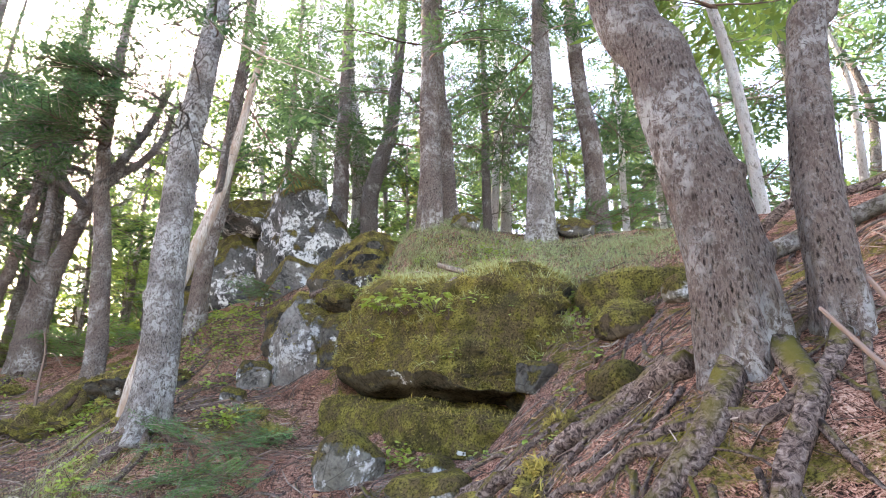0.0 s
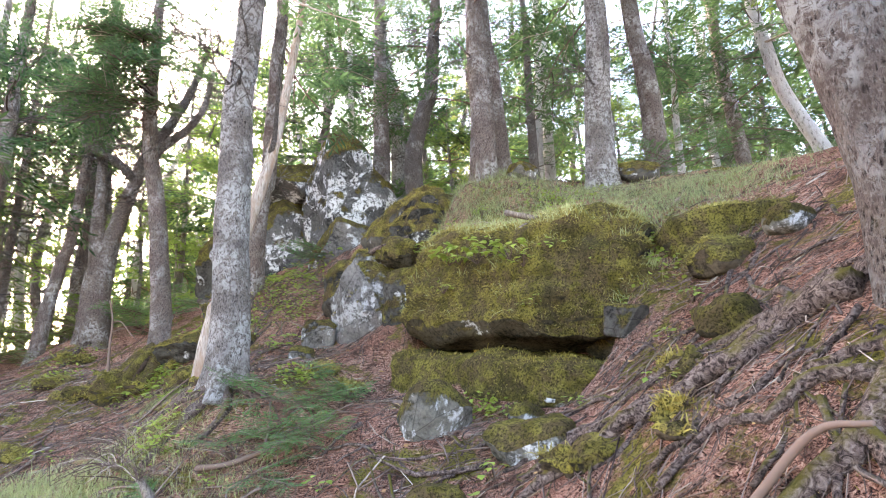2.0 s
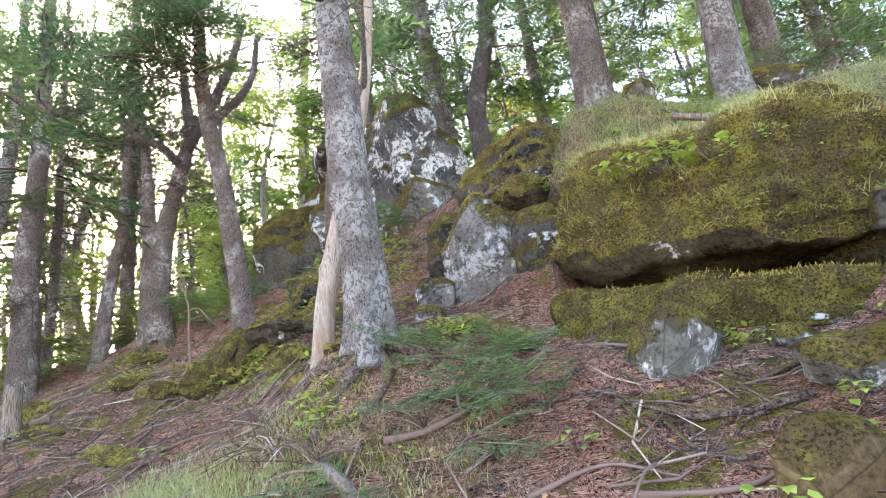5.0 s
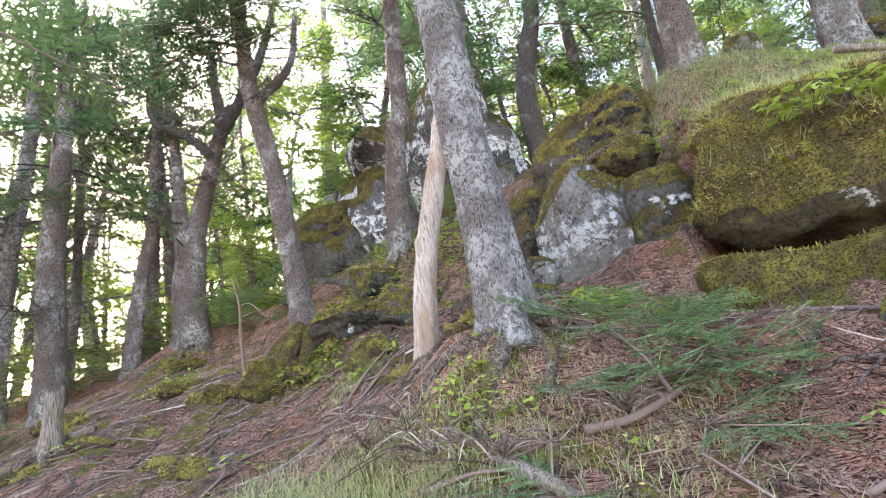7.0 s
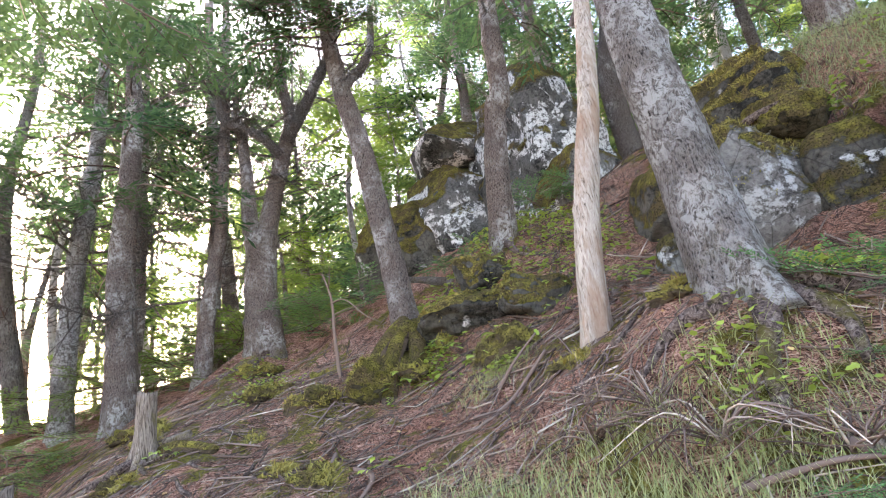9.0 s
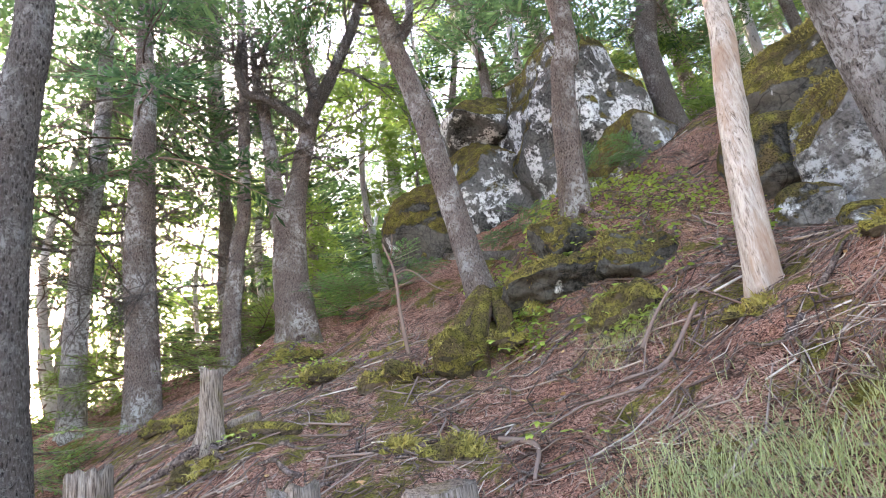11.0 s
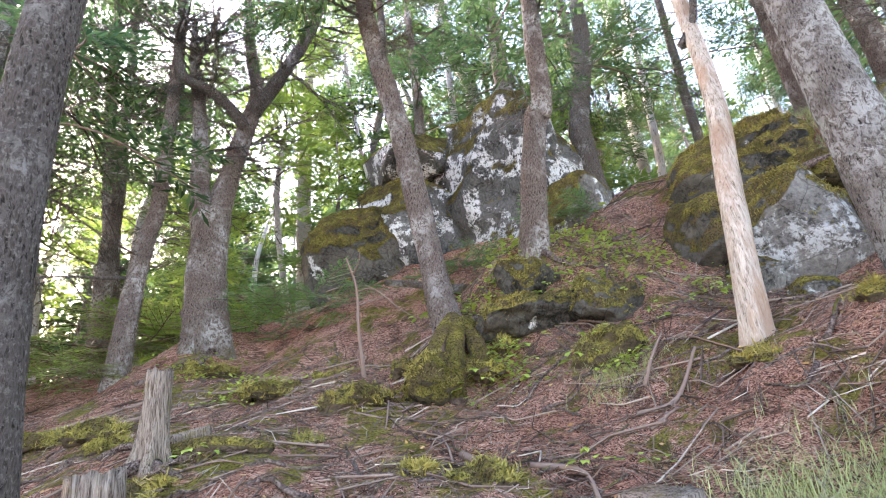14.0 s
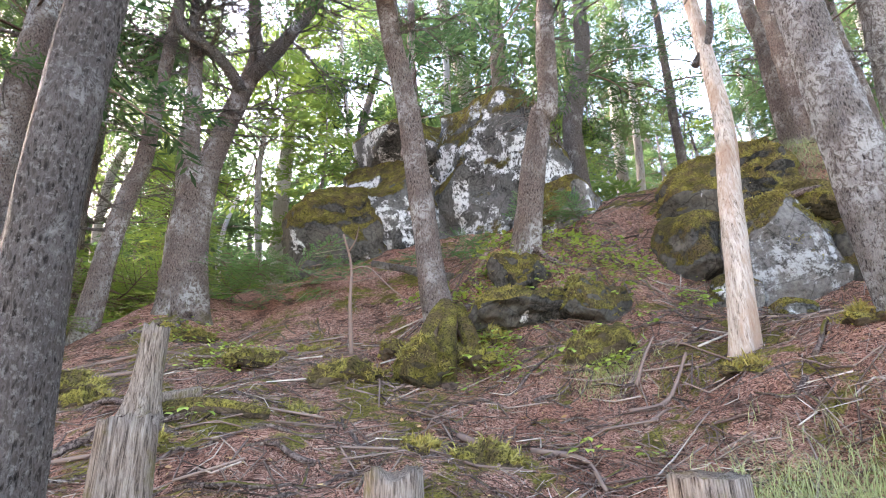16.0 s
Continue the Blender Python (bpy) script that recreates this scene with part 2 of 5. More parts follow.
NEEDLES = leaf_material("conifer_needles", (0.026, 0.06, 0.027), (0.10, 0.17, 0.066), 0.55)
NEEDLES_LIGHT = leaf_material("light_foliage", (0.08, 0.16, 0.04), (0.20, 0.29, 0.075), 0.5)
NEEDLES_YELLOW = leaf_material("autumn_foliage", (0.12, 0.17, 0.035), (0.30, 0.30, 0.06), 0.5)
SEEDLING = leaf_material("fir_seedling", (0.036, 0.115, 0.036), (0.13, 0.27, 0.09))
HERB = leaf_material("herb_leaves", (0.12, 0.20, 0.03), (0.30, 0.38, 0.08))
GRASS = leaf_material("grass_blades", (0.12, 0.17, 0.07), (0.42, 0.44, 0.23))
LITTER = leaf_material("fallen_leaves", (0.22, 0.10, 0.05), (0.55, 0.38, 0.16), 0.2)
MOSS_TUFT = leaf_material("moss_tufts", (0.078, 0.07, 0.017), (0.29, 0.248, 0.06), 0.2)


# ---- the lie of the land: a soft slope with hollows and terraces ----
HOLLOWS = [[-0.02, -0.46, -1.86, -0.45, -0.24, 0.12],
           [-0.17, -0.59, 0.02, -0.23, -0.05, -0.27],
           [-0.36, -0.65, -0.64, -0.98, 0.31, 0.47],
           [-0.39, -0.67, -0.36, 0.4, 0.47, 0.12],
           [-0.37, -0.66, -0.16, 0.57, 0.13, 0.17],
           [0.23, 0.61, 0.15, 0.08, 0.11, 0.41]]
KNOLLS = [(-3.5, 7.6, -0.08, 1), (-1.8, 7.8, -0.85, 1), (-0.3, 8.0, 0.55, 1), (1.4, 8.0, 0.03, 1), (0.0, 6.6, 0.13, 1), (-1.2, 5.9, -0.23, 1), (0.9, 4.6, -0.19, 1),
          (2.0, 5.0, -0.17, 1), (-3.0, 5.4, 0.08, 1), (1.2, 2.3, 0.48, 1), (-4.2, 8.9, 0.35, 1), (-0.3, 4.2, -0.22, 1), (-1.6, 4.6, -0.2, 1), (-0.55, 5.45, -0.5, 0.6), (0.25, 4.95, -0.47, 0.6), (-1.3, 6.2, -0.5, 0.6)]

SWELLS = [(-5.49, 8.65, 0.28, 0.5), (-4.68, 9.29, 0.42, 0.75), (-3.15, 5.66, 0.25, 0.75), (-2.87, 8.8, -0.25, 0.75), (-8.59, 11.2, 0.39, 0.75), (-2.73, 7.33, -0.18, 0.75), (-3.17, 7.77, -0.08, 0.75),
          (-6.66, 8.67, 0.15, 0.75), (-8.0, 10.89, -0.36, 0.75), (-4.8, 6.56, -0.11, 0.75), (1.52, 3.69, -0.11, 0.75), (-1.36, 4.94, 0.17, 0.75), (0.56, 3.96, 0.07, 0.75), (-2.43, 5.4, -0.08, 0.75),
          (-0.67, 4.3, -0.11, 0.75), (0.37, 3.17, 0.07, 0.75), (-4.3, 8.39, -0.13, 0.75), (-1.79, 5.89, -0.09, 0.75), (-2.4, 6.6, -0.12, 0.6), (-0.7, 8.35, 0.12, 0.6)]


def lie(x, y):
    """Height of the slope at x, y (numbers or arrays)."""
    x, y = np.asarray(x, float), np.asarray(y, float)
    z = 2.4233 + 0.175 * x + 0.2262 * y + 0.0181 * np.sqrt((x + 4) ** 2 + 36) - 0.1638 * np.sqrt((y - 10) ** 2 + 36)
    for i, row in enumerate(HOLLOWS):
        for j, a in enumerate(row):
            z = z + a * np.exp(-((x + 11.5 - 3 * i) ** 2 + (y - 3 * j) ** 2) / 6.76)
    for cx, cy, a, r in KNOLLS + SWELLS:
        z = z + a * np.exp(-((x - cx) ** 2 + (y - cy) ** 2) / r ** 2)
    # the cliff behind the big boulder: level ground in front, a steep riser under its back
    s, u = (x + 0.3) * 0.62 + (y - 5.6) * 0.78, (x + 0.3) * 0.78 - (y - 5.6) * 0.62
    cap = 1.12 + 0.1 * np.clip(s, 0, 1) + 3.2 * np.clip((s - 0.8) / 0.3, 0, 1) ** 2 + np.clip(np.abs(u + 0.05) - 1.15, 0, 9) * 6 + np.clip(-s, 0, 9) * 8
    return np.minimum(z, cap)


def roughness(x, y):
    """Small unevenness of the forest floor at one place."""
    return 0.07 * noise.fractal(Vector((x * 1.6, y * 1.6, 0.3)), 1.0, 2.0, 5) + 0.02 * noise.noise(Vector((x * 11, y * 11, 2.0)))


def axis_lines(a, b, step, far):
    inner = np.arange(a, b, step)
    grow, x, s = [], 0.0, step
    while x < far:
        s *= 1.28
        x += s
        grow.append(x)
    grow = np.array(grow)
    return np.concatenate([a - grow[::-1], inner, inner[-1] + grow])


GRID_X, GRID_Y = axis_lines(-12.5, 3.5, 0.07, 900), axis_lines(0.4, 12.0, 0.07, 900)
GRID_Z = lie(np.clip(GRID_X, -70, 70)[:, None] + 0 * GRID_Y, np.clip(GRID_Y, -60, 90)[None, :] + 0 * GRID_X[:, None])
GRID_Z = GRID_Z + np.array([[roughness(x, y) if abs(x) < 40 and abs(y) < 40 else 0.0 for y in GRID_Y] for x in GRID_X])


def land(x, y):
    """Height of the ground's surface at x, y."""
    i, j = np.searchsorted(GRID_X, x) - 1, np.searchsorted(GRID_Y, y) - 1
    u, v = (x - GRID_X[i]) / (GRID_X[i + 1] - GRID_X[i]), (y - GRID_Y[j]) / (GRID_Y[j + 1] - GRID_Y[j])
    return float((GRID_Z[i, j] * (1 - u) + GRID_Z[i + 1, j] * u) * (1 - v) + (GRID_Z[i, j + 1] * (1 - u) + GRID_Z[i + 1, j + 1] * u) * v)


# ---- mesh helpers ----
def raw_mesh(name, verts, faces, mat, smooth=True):
    """A mesh from arrays: faces is an (n, 3) or (n, 4) array, or a list of such arrays."""
    blocks = [np.asarray(f, np.int32) for f in (faces if isinstance(faces, list) else [faces]) if len(f)]
    me = bpy.data.meshes.new(name)
    verts = np.asarray(verts, np.float32)
    me.vertices.add(len(verts))
    me.vertices.foreach_set("co", verts.ravel())
    loops = np.concatenate([b.ravel() for b in blocks])
    sizes = np.concatenate([np.full(len(b), b.shape[1], np.int32) for b in blocks])
    me.loops.add(len(loops))
    me.loops.foreach_set("vertex_index", loops)
    me.polygons.add(len(sizes))
    me.polygons.foreach_set("loop_start", np.concatenate([[0], np.cumsum(sizes)[:-1]]).astype(np.int32))
    me.polygons.foreach_set("use_smooth", np.full(len(sizes), smooth))
    me.update(calc_edges=True)
    me.validate()
    me.materials.append(mat)
    return me


def part(name, mesh, parent=None, label=""):
    ob = new(name, mesh)
    ob.parent = parent
    return tagged(ob, label) if label else ob


def thing(name, place, label, category, group="", kind=""):
    ob = new(name)
    ob.location = place
    ob.empty_display_size = 0.1
    return tagged(ob, label, category, group, kind)


def spline(points, step):
    """A smooth line through points (Catmull-Rom), as an (n, k) array about step apart."""
    p = np.asarray(points, float)
    if len(p) == 2:
        k = max(2, int(np.linalg.norm((p[1] - p[0])[:3]) / step) + 1)
        return p[0] + np.linspace(0, 1, k)[:, None] * (p[1] - p[0])
    q = np.vstack([2 * p[0] - p[1], p, 2 * p[-1] - p[-2]])
    out = []
    for i in range(1, len(q) - 2):
        k = max(2, int(np.linalg.norm((q[i + 1] - q[i])[:3]) / step) + 1)
        t = np.linspace(0, 1, k, endpoint=False)[:, None]
        a, b, c, d = q[i - 1], q[i], q[i + 1], q[i + 2]
        out.append(0.5 * (2 * b + (c - a) * t + (2 * a - 5 * b + 4 * c - d) * t ** 2 + (3 * b - a - 3 * c + d) * t ** 3))
    return np.vstack(out + [p[-1:]])


def tube(line, radii, sides, warp=None):
    """A closed tube along a line; warp(angle array, i) scales the ring's radius."""
    line, radii = np.asarray(line, float), np.asarray(radii, float)
    n = len(line)
    tang = np.gradient(line, axis=0)
    tang /= np.linalg.norm(tang, axis=1)[:, None] + 1e-9
    ref = np.array([0.31, 0.95, 0.02]) if abs(tang[0][1]) < 0.8 else np.array([1.0, 0.05, 0.1])
    u = ref - (tang @ ref)[:, None] * tang
    u /= np.linalg.norm(u, axis=1)[:, None]
    w = np.cross(tang, u)
    ang = np.linspace(0, 2 * math.pi, sides, endpoint=False)
    ring = np.cos(ang)[None, :, None] * u[:, None, :] + np.sin(ang)[None, :, None] * w[:, None, :]
    r = radii[:, None] * (np.ones((n, sides)) if warp is None else np.array([warp(ang, i) for i in range(n)]))
    verts = (line[:, None, :] + ring * r[:, :, None]).reshape(-1, 3)
    i, j = np.meshgrid(np.arange(n - 1), np.arange(sides), indexing="ij")
    a, b = i * sides + j, i * sides + (j + 1) % sides
    quads = np.stack([a, b, b + sides, a + sides], -1).reshape(-1, 4)
    verts = np.vstack([verts, line[:1], line[-1:]])
    k = np.arange(sides)
    low = np.stack([(k + 1) % sides, k, np.full(sides, n * sides)], -1)
    top = np.stack([(n - 1) * sides + k, (n - 1) * sides + (k + 1) % sides, np.full(sides, n * sides + 1)], -1)
    return verts, quads, np.vstack([low, top])


class Heap:
    """Gathers many pieces into one mesh."""

    def __init__(self):
        self.v, self.q, self.t, self.n = [], [], [], 0

    def add(self, v, q=None, t=None):
        self.v.append(np.asarray(v, np.float32))
        if q is not None and len(q):
            self.q.append(np.asarray(q) + self.n)
        if t is not None and len(t):
            self.t.append(np.asarray(t) + self.n)
        self.n += len(v)

    def mesh(self, name, mat, smooth=True):
        blocks = [np.vstack(b) for b in (self.q, self.t) if b]
        return raw_mesh(name, np.vstack(self.v), blocks, mat, smooth)


# ---- rocks ----
def ball(res):
    bm = bmesh.new()
    bmesh.ops.create_icosphere(bm, subdivisions=res, radius=1.0)
    v = np.array([x.co[:] for x in bm.verts])
    f = np.array([[x.index for x in face.verts] for face in bm.faces])
    bm.free()
    return v, f


BALLS = {}


def rock_mesh(name, size, seed, mat, cuts=(), square=4.0, rough=0.07, grain=1.3, res=5, facets=5, tilt=(0, 0, 0), strata=0.0):
    """A boulder: a squared ball, cut by planes (direction, distance as a part of the half size), broken by noise."""
    if res not in BALLS:
        BALLS[res] = ball(res)
    d, f = BALLS[res]
    v = d / (np.abs(d) ** square).sum(1)[:, None] ** (1 / square)
    rng = np.random.default_rng(seed)
    planes = [(np.array(c[:3], float), c[3]) for c in cuts]
    for _ in range(facets):
        a = rng.normal(size=3)
        planes.append((a, rng.uniform(0.78, 0.98)))
    for a, dist in planes:
        a = a / np.linalg.norm(a)
        over = v @ a - dist
        v = v - np.clip(over, 0, None)[:, None] * a * 0.96
    v = v * (np.array(size) / 2)
    nrm = d
    off = Vector(rng.uniform(-40, 40, 3).tolist())
    s = []
    for p in v:
        q = Vector(p) * grain + off
        ledge = noise.noise(Vector((p[0] * 0.7, p[1] * 0.7, p[2] * 6.5 + off.z)))
        s.append(rough * (noise.fractal(q, 0.9, 2.1, 6) + 0.3 * noise.noise(q * 5)) + strata * ledge)
    v = v + nrm * np.array(s)[:, None]
    m = np.array(Euler([radians(a) for a in tilt]).to_matrix())
    return raw_mesh(name, v @ m.T, f, mat)


def rock(place, size, seed, mat, label, tilt=(0, 0, 0), name="boulder", category="boulder", group="", **kw):
    ob = new(name, rock_mesh(name, size, seed, mat, tilt=tilt, **kw))
    ob.location = place
    return tagged(ob, label, category, group)


def moss_on(ob, count, length, seed, mat, low=-0.35, wide=0.004, name="moss", label="soft tufts of moss"):
    """Short moss fibres standing on a rock, thickest where it looks up."""
    rng = np.random.default_rng(seed)
    me = ob.data
    co = np.zeros(len(me.vertices) * 3)
    me.vertices.foreach_get("co", co)
    co = co.reshape(-1, 3)
    tri = np.array([p.vertices[:] for p in me.polygons])
    a, b, c = co[tri[:, 0]], co[tri[:, 1]], co[tri[:, 2]]
    n = np.cross(b - a, c - a)
    area = np.linalg.norm(n, axis=1) + 1e-12
    n = n / area[:, None]
    w = area * np.clip(n[:, 2] - low, 0, 1)
    pick = rng.choice(len(tri), count, p=w / w.sum())
    r1, r2 = rng.random(count)[:, None], rng.random(count)[:, None]
    flip = r1 + r2 > 1
    r1, r2 = np.where(flip, 1 - r1, r1), np.where(flip, 1 - r2, r2)
    p = a[pick] + (b - a)[pick] * r1 + (c - a)[pick] * r2
    patch = np.array([noise.noise(Vector(q) * 3.1) for q in p])
    keep = patch * 1.5 > rng.uniform(-0.45, 0.4, count)
    p, d = p[keep], n[pick][keep] + rng.normal(size=(keep.sum(), 3)) * 0.45
    k = len(p)
    ln = length * rng.uniform(0.4, 1.2, k)[:, None]
    side = np.cross(d, rng.normal(size=(k, 3)))
    side = side / (np.linalg.norm(side, axis=1)[:, None] + 1e-9) * wide
    mid, tip = p + d * ln * 0.6, p + d * ln + np.array([0, 0, -0.35]) * ln
    v = np.stack([p - side, p + side, mid + side * 0.8, tip, mid - side * 0.8], 1).reshape(-1, 3)
    i = np.arange(k)[:, None] * 5
    return tagged(part(name, raw_mesh(name, v, [i + np.array([0, 1, 2, 4]), i + np.array([2, 3, 4])], mat, False), ob), label, kind="stuff")


# ---- foliage ----
def frond_table(seed, twigs=13, leaflets=10, leaf=0.08, width=0.022, droop=0.25, rich=True):
    """One flat conifer bough of length 1 along +x: wood tubes and flat needle sprays."""
    rng = np.random.default_rng(seed)
    wood, leaves = Heap(), []
    axis = np.array([[t, 0.05 * math.sin(5 * t + seed), 0.06 * t - droop * t * t] for t in np.linspace(0, 1, 7)])
    wood.add(*tube(axis, np.linspace(0.012, 0.003, 7), 3))
    for k in range(twigs):
        t = 0.22 + 0.76 * (k + rng.uniform(-0.3, 0.3)) / twigs
        side = 1 if k % 2 else -1
        base = np.array([t, 0, 0.06 * t - droop * t * t])
        a = radians(rng.uniform(38, 62)) * side
        length = (0.46 * (1 - t) + 0.16) * rng.uniform(0.75, 1.2)
        way = np.array([math.cos(a), math.sin(a), rng.uniform(-0.35, 0.15)])
        tip = base + way * length
        wood.add(*tube(np.array([base, tip]), [0.005, 0.002], 3)[:2], None) if rich else None
        m = max(4, int(leaflets * length / 0.4))
        for j in range(m):
            s = (j + 0.6) / m
            p = base + way * length * s
            for sgn in (-1, 1):
                b = a + sgn * radians(rng.uniform(30, 65))
                leaves.append((p, np.array([math.cos(b), math.sin(b), rng.uniform(-0.4, 0.25)]), leaf * rng.uniform(0.7, 1.25) * (1.1 - 0.4 * s)))
        leaves.append((tip, way, leaf))
    lv, lq = [], []
    for p, w, ln in leaves:
        up = np.array([rng.uniform(-0.5, 0.5), rng.uniform(-0.5, 0.5), 1.0])
        s = np.cross(w, up)
        s = s / np.linalg.norm(s) * width * 0.5
        i = len(lv)
        lv += [p, p + w * ln * 0.55 + s, p + w * ln, p + w * ln * 0.55 - s]
        lq.append([i, i + 1, i + 2, i + 3])
    return np.vstack(wood.v), np.vstack(wood.q), np.vstack(wood.t), np.array(lv), np.array(lq)


FRONDS = [frond_table(s) for s in range(4)]
FRONDS_FAR = [frond_table(s + 40, 9, 4, 0.2, 0.052, 0.3, False) for s in range(4)]
FRONDS_WOOD = [frond_table(s + 80, 7, 3, 0.3, 0.085, 0.3, False) for s in range(3)]
FRONDS_MID = [frond_table(s + 60, 12, 6, 0.13, 0.026, 0.3, False) for s in range(4)]
FRONDS_FINE = [frond_table(s + 20, 17, 14, 0.06, 0.016, 0.12) for s in range(3)]


def put_frond(wood, green, table, base, azimuth, rise, length, roll, rng):
    wv, wq, wt, lv, lq = table
    m = np.array((Matrix.Rotation(azimuth, 3, "Z") @ Matrix.Rotation(-rise, 3, "Y") @ Matrix.Rotation(roll, 3, "X"))) * length
    wood.add(wv @ m.T + base, wq, wt)
    green.add(lv @ m.T + base, lq)


def boughs(wood, green, line, low, high, count, reach, seed, tables=None, forks=0.85):
    """Boughs round a trunk line between the heights low and high (parts of the line)."""
    rng = np.random.default_rng(seed)
    tables = tables or FRONDS_MID
    for k in range(count):
        f = low + (high - low) * (k + rng.uniform(0, 1)) / count
        i = min(int(f * (len(line) - 1)), len(line) - 2)
        b = line[i]
        size = reach * (1.05 - 0.72 * (f - low) / (high - low + 1e-6)) * rng.uniform(0.65, 1.2)
        az = rng.uniform(0, 2 * math.pi)
        rise = radians(rng.uniform(-22, 22))
        put_frond(wood, green, tables[rng.integers(len(tables))], b, az, rise, size, radians(rng.uniform(-30, 30)), rng)
        # a second and third fork on the larger boughs
        for s in (0.4, 0.66):
            if size > 1.0 and rng.random() < forks:
                way = np.array([math.cos(az) * math.cos(rise), math.sin(az) * math.cos(rise), math.sin(rise)])
                put_frond(wood, green, tables[rng.integers(len(tables))], b + way * size * s + np.array([0, 0, -0.2 * s * s * size]), az + rng.choice([-1, 1]) * rng.uniform(0.5, 0.95), rise + rng.uniform(-0.3, 0.3), size * 0.55, rng.uniform(-0.5, 0.5), rng)


def dead_branch(line, radius, low, high, reach, rng, sides=5):
    """A bare crooked branch with a few forks, sticking out of a trunk line."""
    heap = Heap()
    f = rng.uniform(low, high)
    i = min(int(f * (len(line) - 1)), len(line) - 2)
    az, ln = rng.uniform(0, 2 * math.pi), reach * rng.uniform(0.25, 1.0)
    way = np.array([math.cos(az), math.sin(az), rng.uniform(-0.35, 0.45)])
    pts = [line[i] + way * ln * s + rng.normal(size=3) * 0.08 * ln * s + np.array([0, 0, 0.2 * ln * s * s]) for s in (0, 0.3, 0.65, 1)]
    r = min(radius * 0.3, 0.009 + 0.012 * ln)
    sp = spline(pts, 0.2)
    heap.add(*tube(sp, np.linspace(r, r * 0.25, len(sp)), sides))
    for _ in range(rng.integers(4, 9)):
        k = rng.integers(1, len(sp))
        w2 = way + rng.normal(size=3) * 0.6
        q = [sp[k - 1], sp[k - 1] + w2 * ln * 0.2, sp[k - 1] + w2 * ln * 0.38 + rng.normal(size=3) * 0.06, sp[k - 1] + w2 * ln * 0.5 + rng.normal(size=3) * 0.12]
        heap.add(*tube(q, [r * 0.5, r * 0.38, r * 0.22, r * 0.1], 3))
        for _ in range(2):
            w3 = (w2 + rng.normal(size=3) * 0.7) * ln
            heap.add(*tube([q[1], q[1] + w3 * 0.14, q[1] + w3 * 0.24 + np.array([0, 0, 0.04 * ln])], [r * 0.3, r * 0.2, r * 0.1], 3))
    return heap


# ---- trees ----
def trunk_mesh(line, radius, top, mat, sides, flare=0.5, lobes=5, lumps=0.05, seed=0, flare_height=0.35, ragged=0.0):
    """A tapered trunk with a flared foot, bark swellings and knots."""
    rng = np.random.default_rng(seed)
    n = len(line)
    rise = line[:, 2] - line[0, 2]
    s = np.linspace(0, 1, n)
    radii = radius * (1 - s) + top * s
    phase = rng.uniform(0, 6.28, 3)
    knots = [(rng.uniform(0.4, max(0.6, rise[-1])), rng.uniform(0, 6.28), rng.uniform(0.12, 0.3)) for _ in range(int(4 + rise[-1] * 1.3))]
    off = rng.uniform(0, 50)

    def warp(ang, i):
        z = rise[i]
        foot = flare * math.exp(-max(z, 0) / flare_height)
        out = 1 + foot * (0.45 + 0.55 * np.cos(lobes * ang + phase[0] + 0.6 * np.sin(2 * ang + phase[1])))
        out = out + 0.05 * np.cos(2 * ang + phase[2] + z * 0.7)
        out = out + lumps * np.array([noise.fractal(Vector((math.cos(a) * 1.6, math.sin(a) * 1.6, z * 2.2 + off)), 0.8, 2.2, 5) for a in ang])
        if len(ang) > 30:
            out = out + 0.035 * np.array([noise.noise(Vector((math.cos(a) * 7, math.sin(a) * 7, z * 4.5 + off))) + 0.5 * noise.noise(Vector((math.cos(a) * 14, math.sin(a) * 14, z * 11 + off))) for a in ang])
        for kz, ka, ks in knots:
            if abs(z - kz) < 0.2:
                da = np.abs((ang - ka + math.pi) % (2 * math.pi) - math.pi)
                out = out + ks * np.exp(-((z - kz) / 0.05) ** 2 - (da / 0.28) ** 2)
        if ragged and i >= n - 3:
            out = out * (1 - ragged * (i - n + 3) / 2 * rng.uniform(0.2, 1, len(ang)))
        return out

    v, q, t = tube(line, radii, sides, warp)
    return raw_mesh("trunk", v, [q, t], mat)


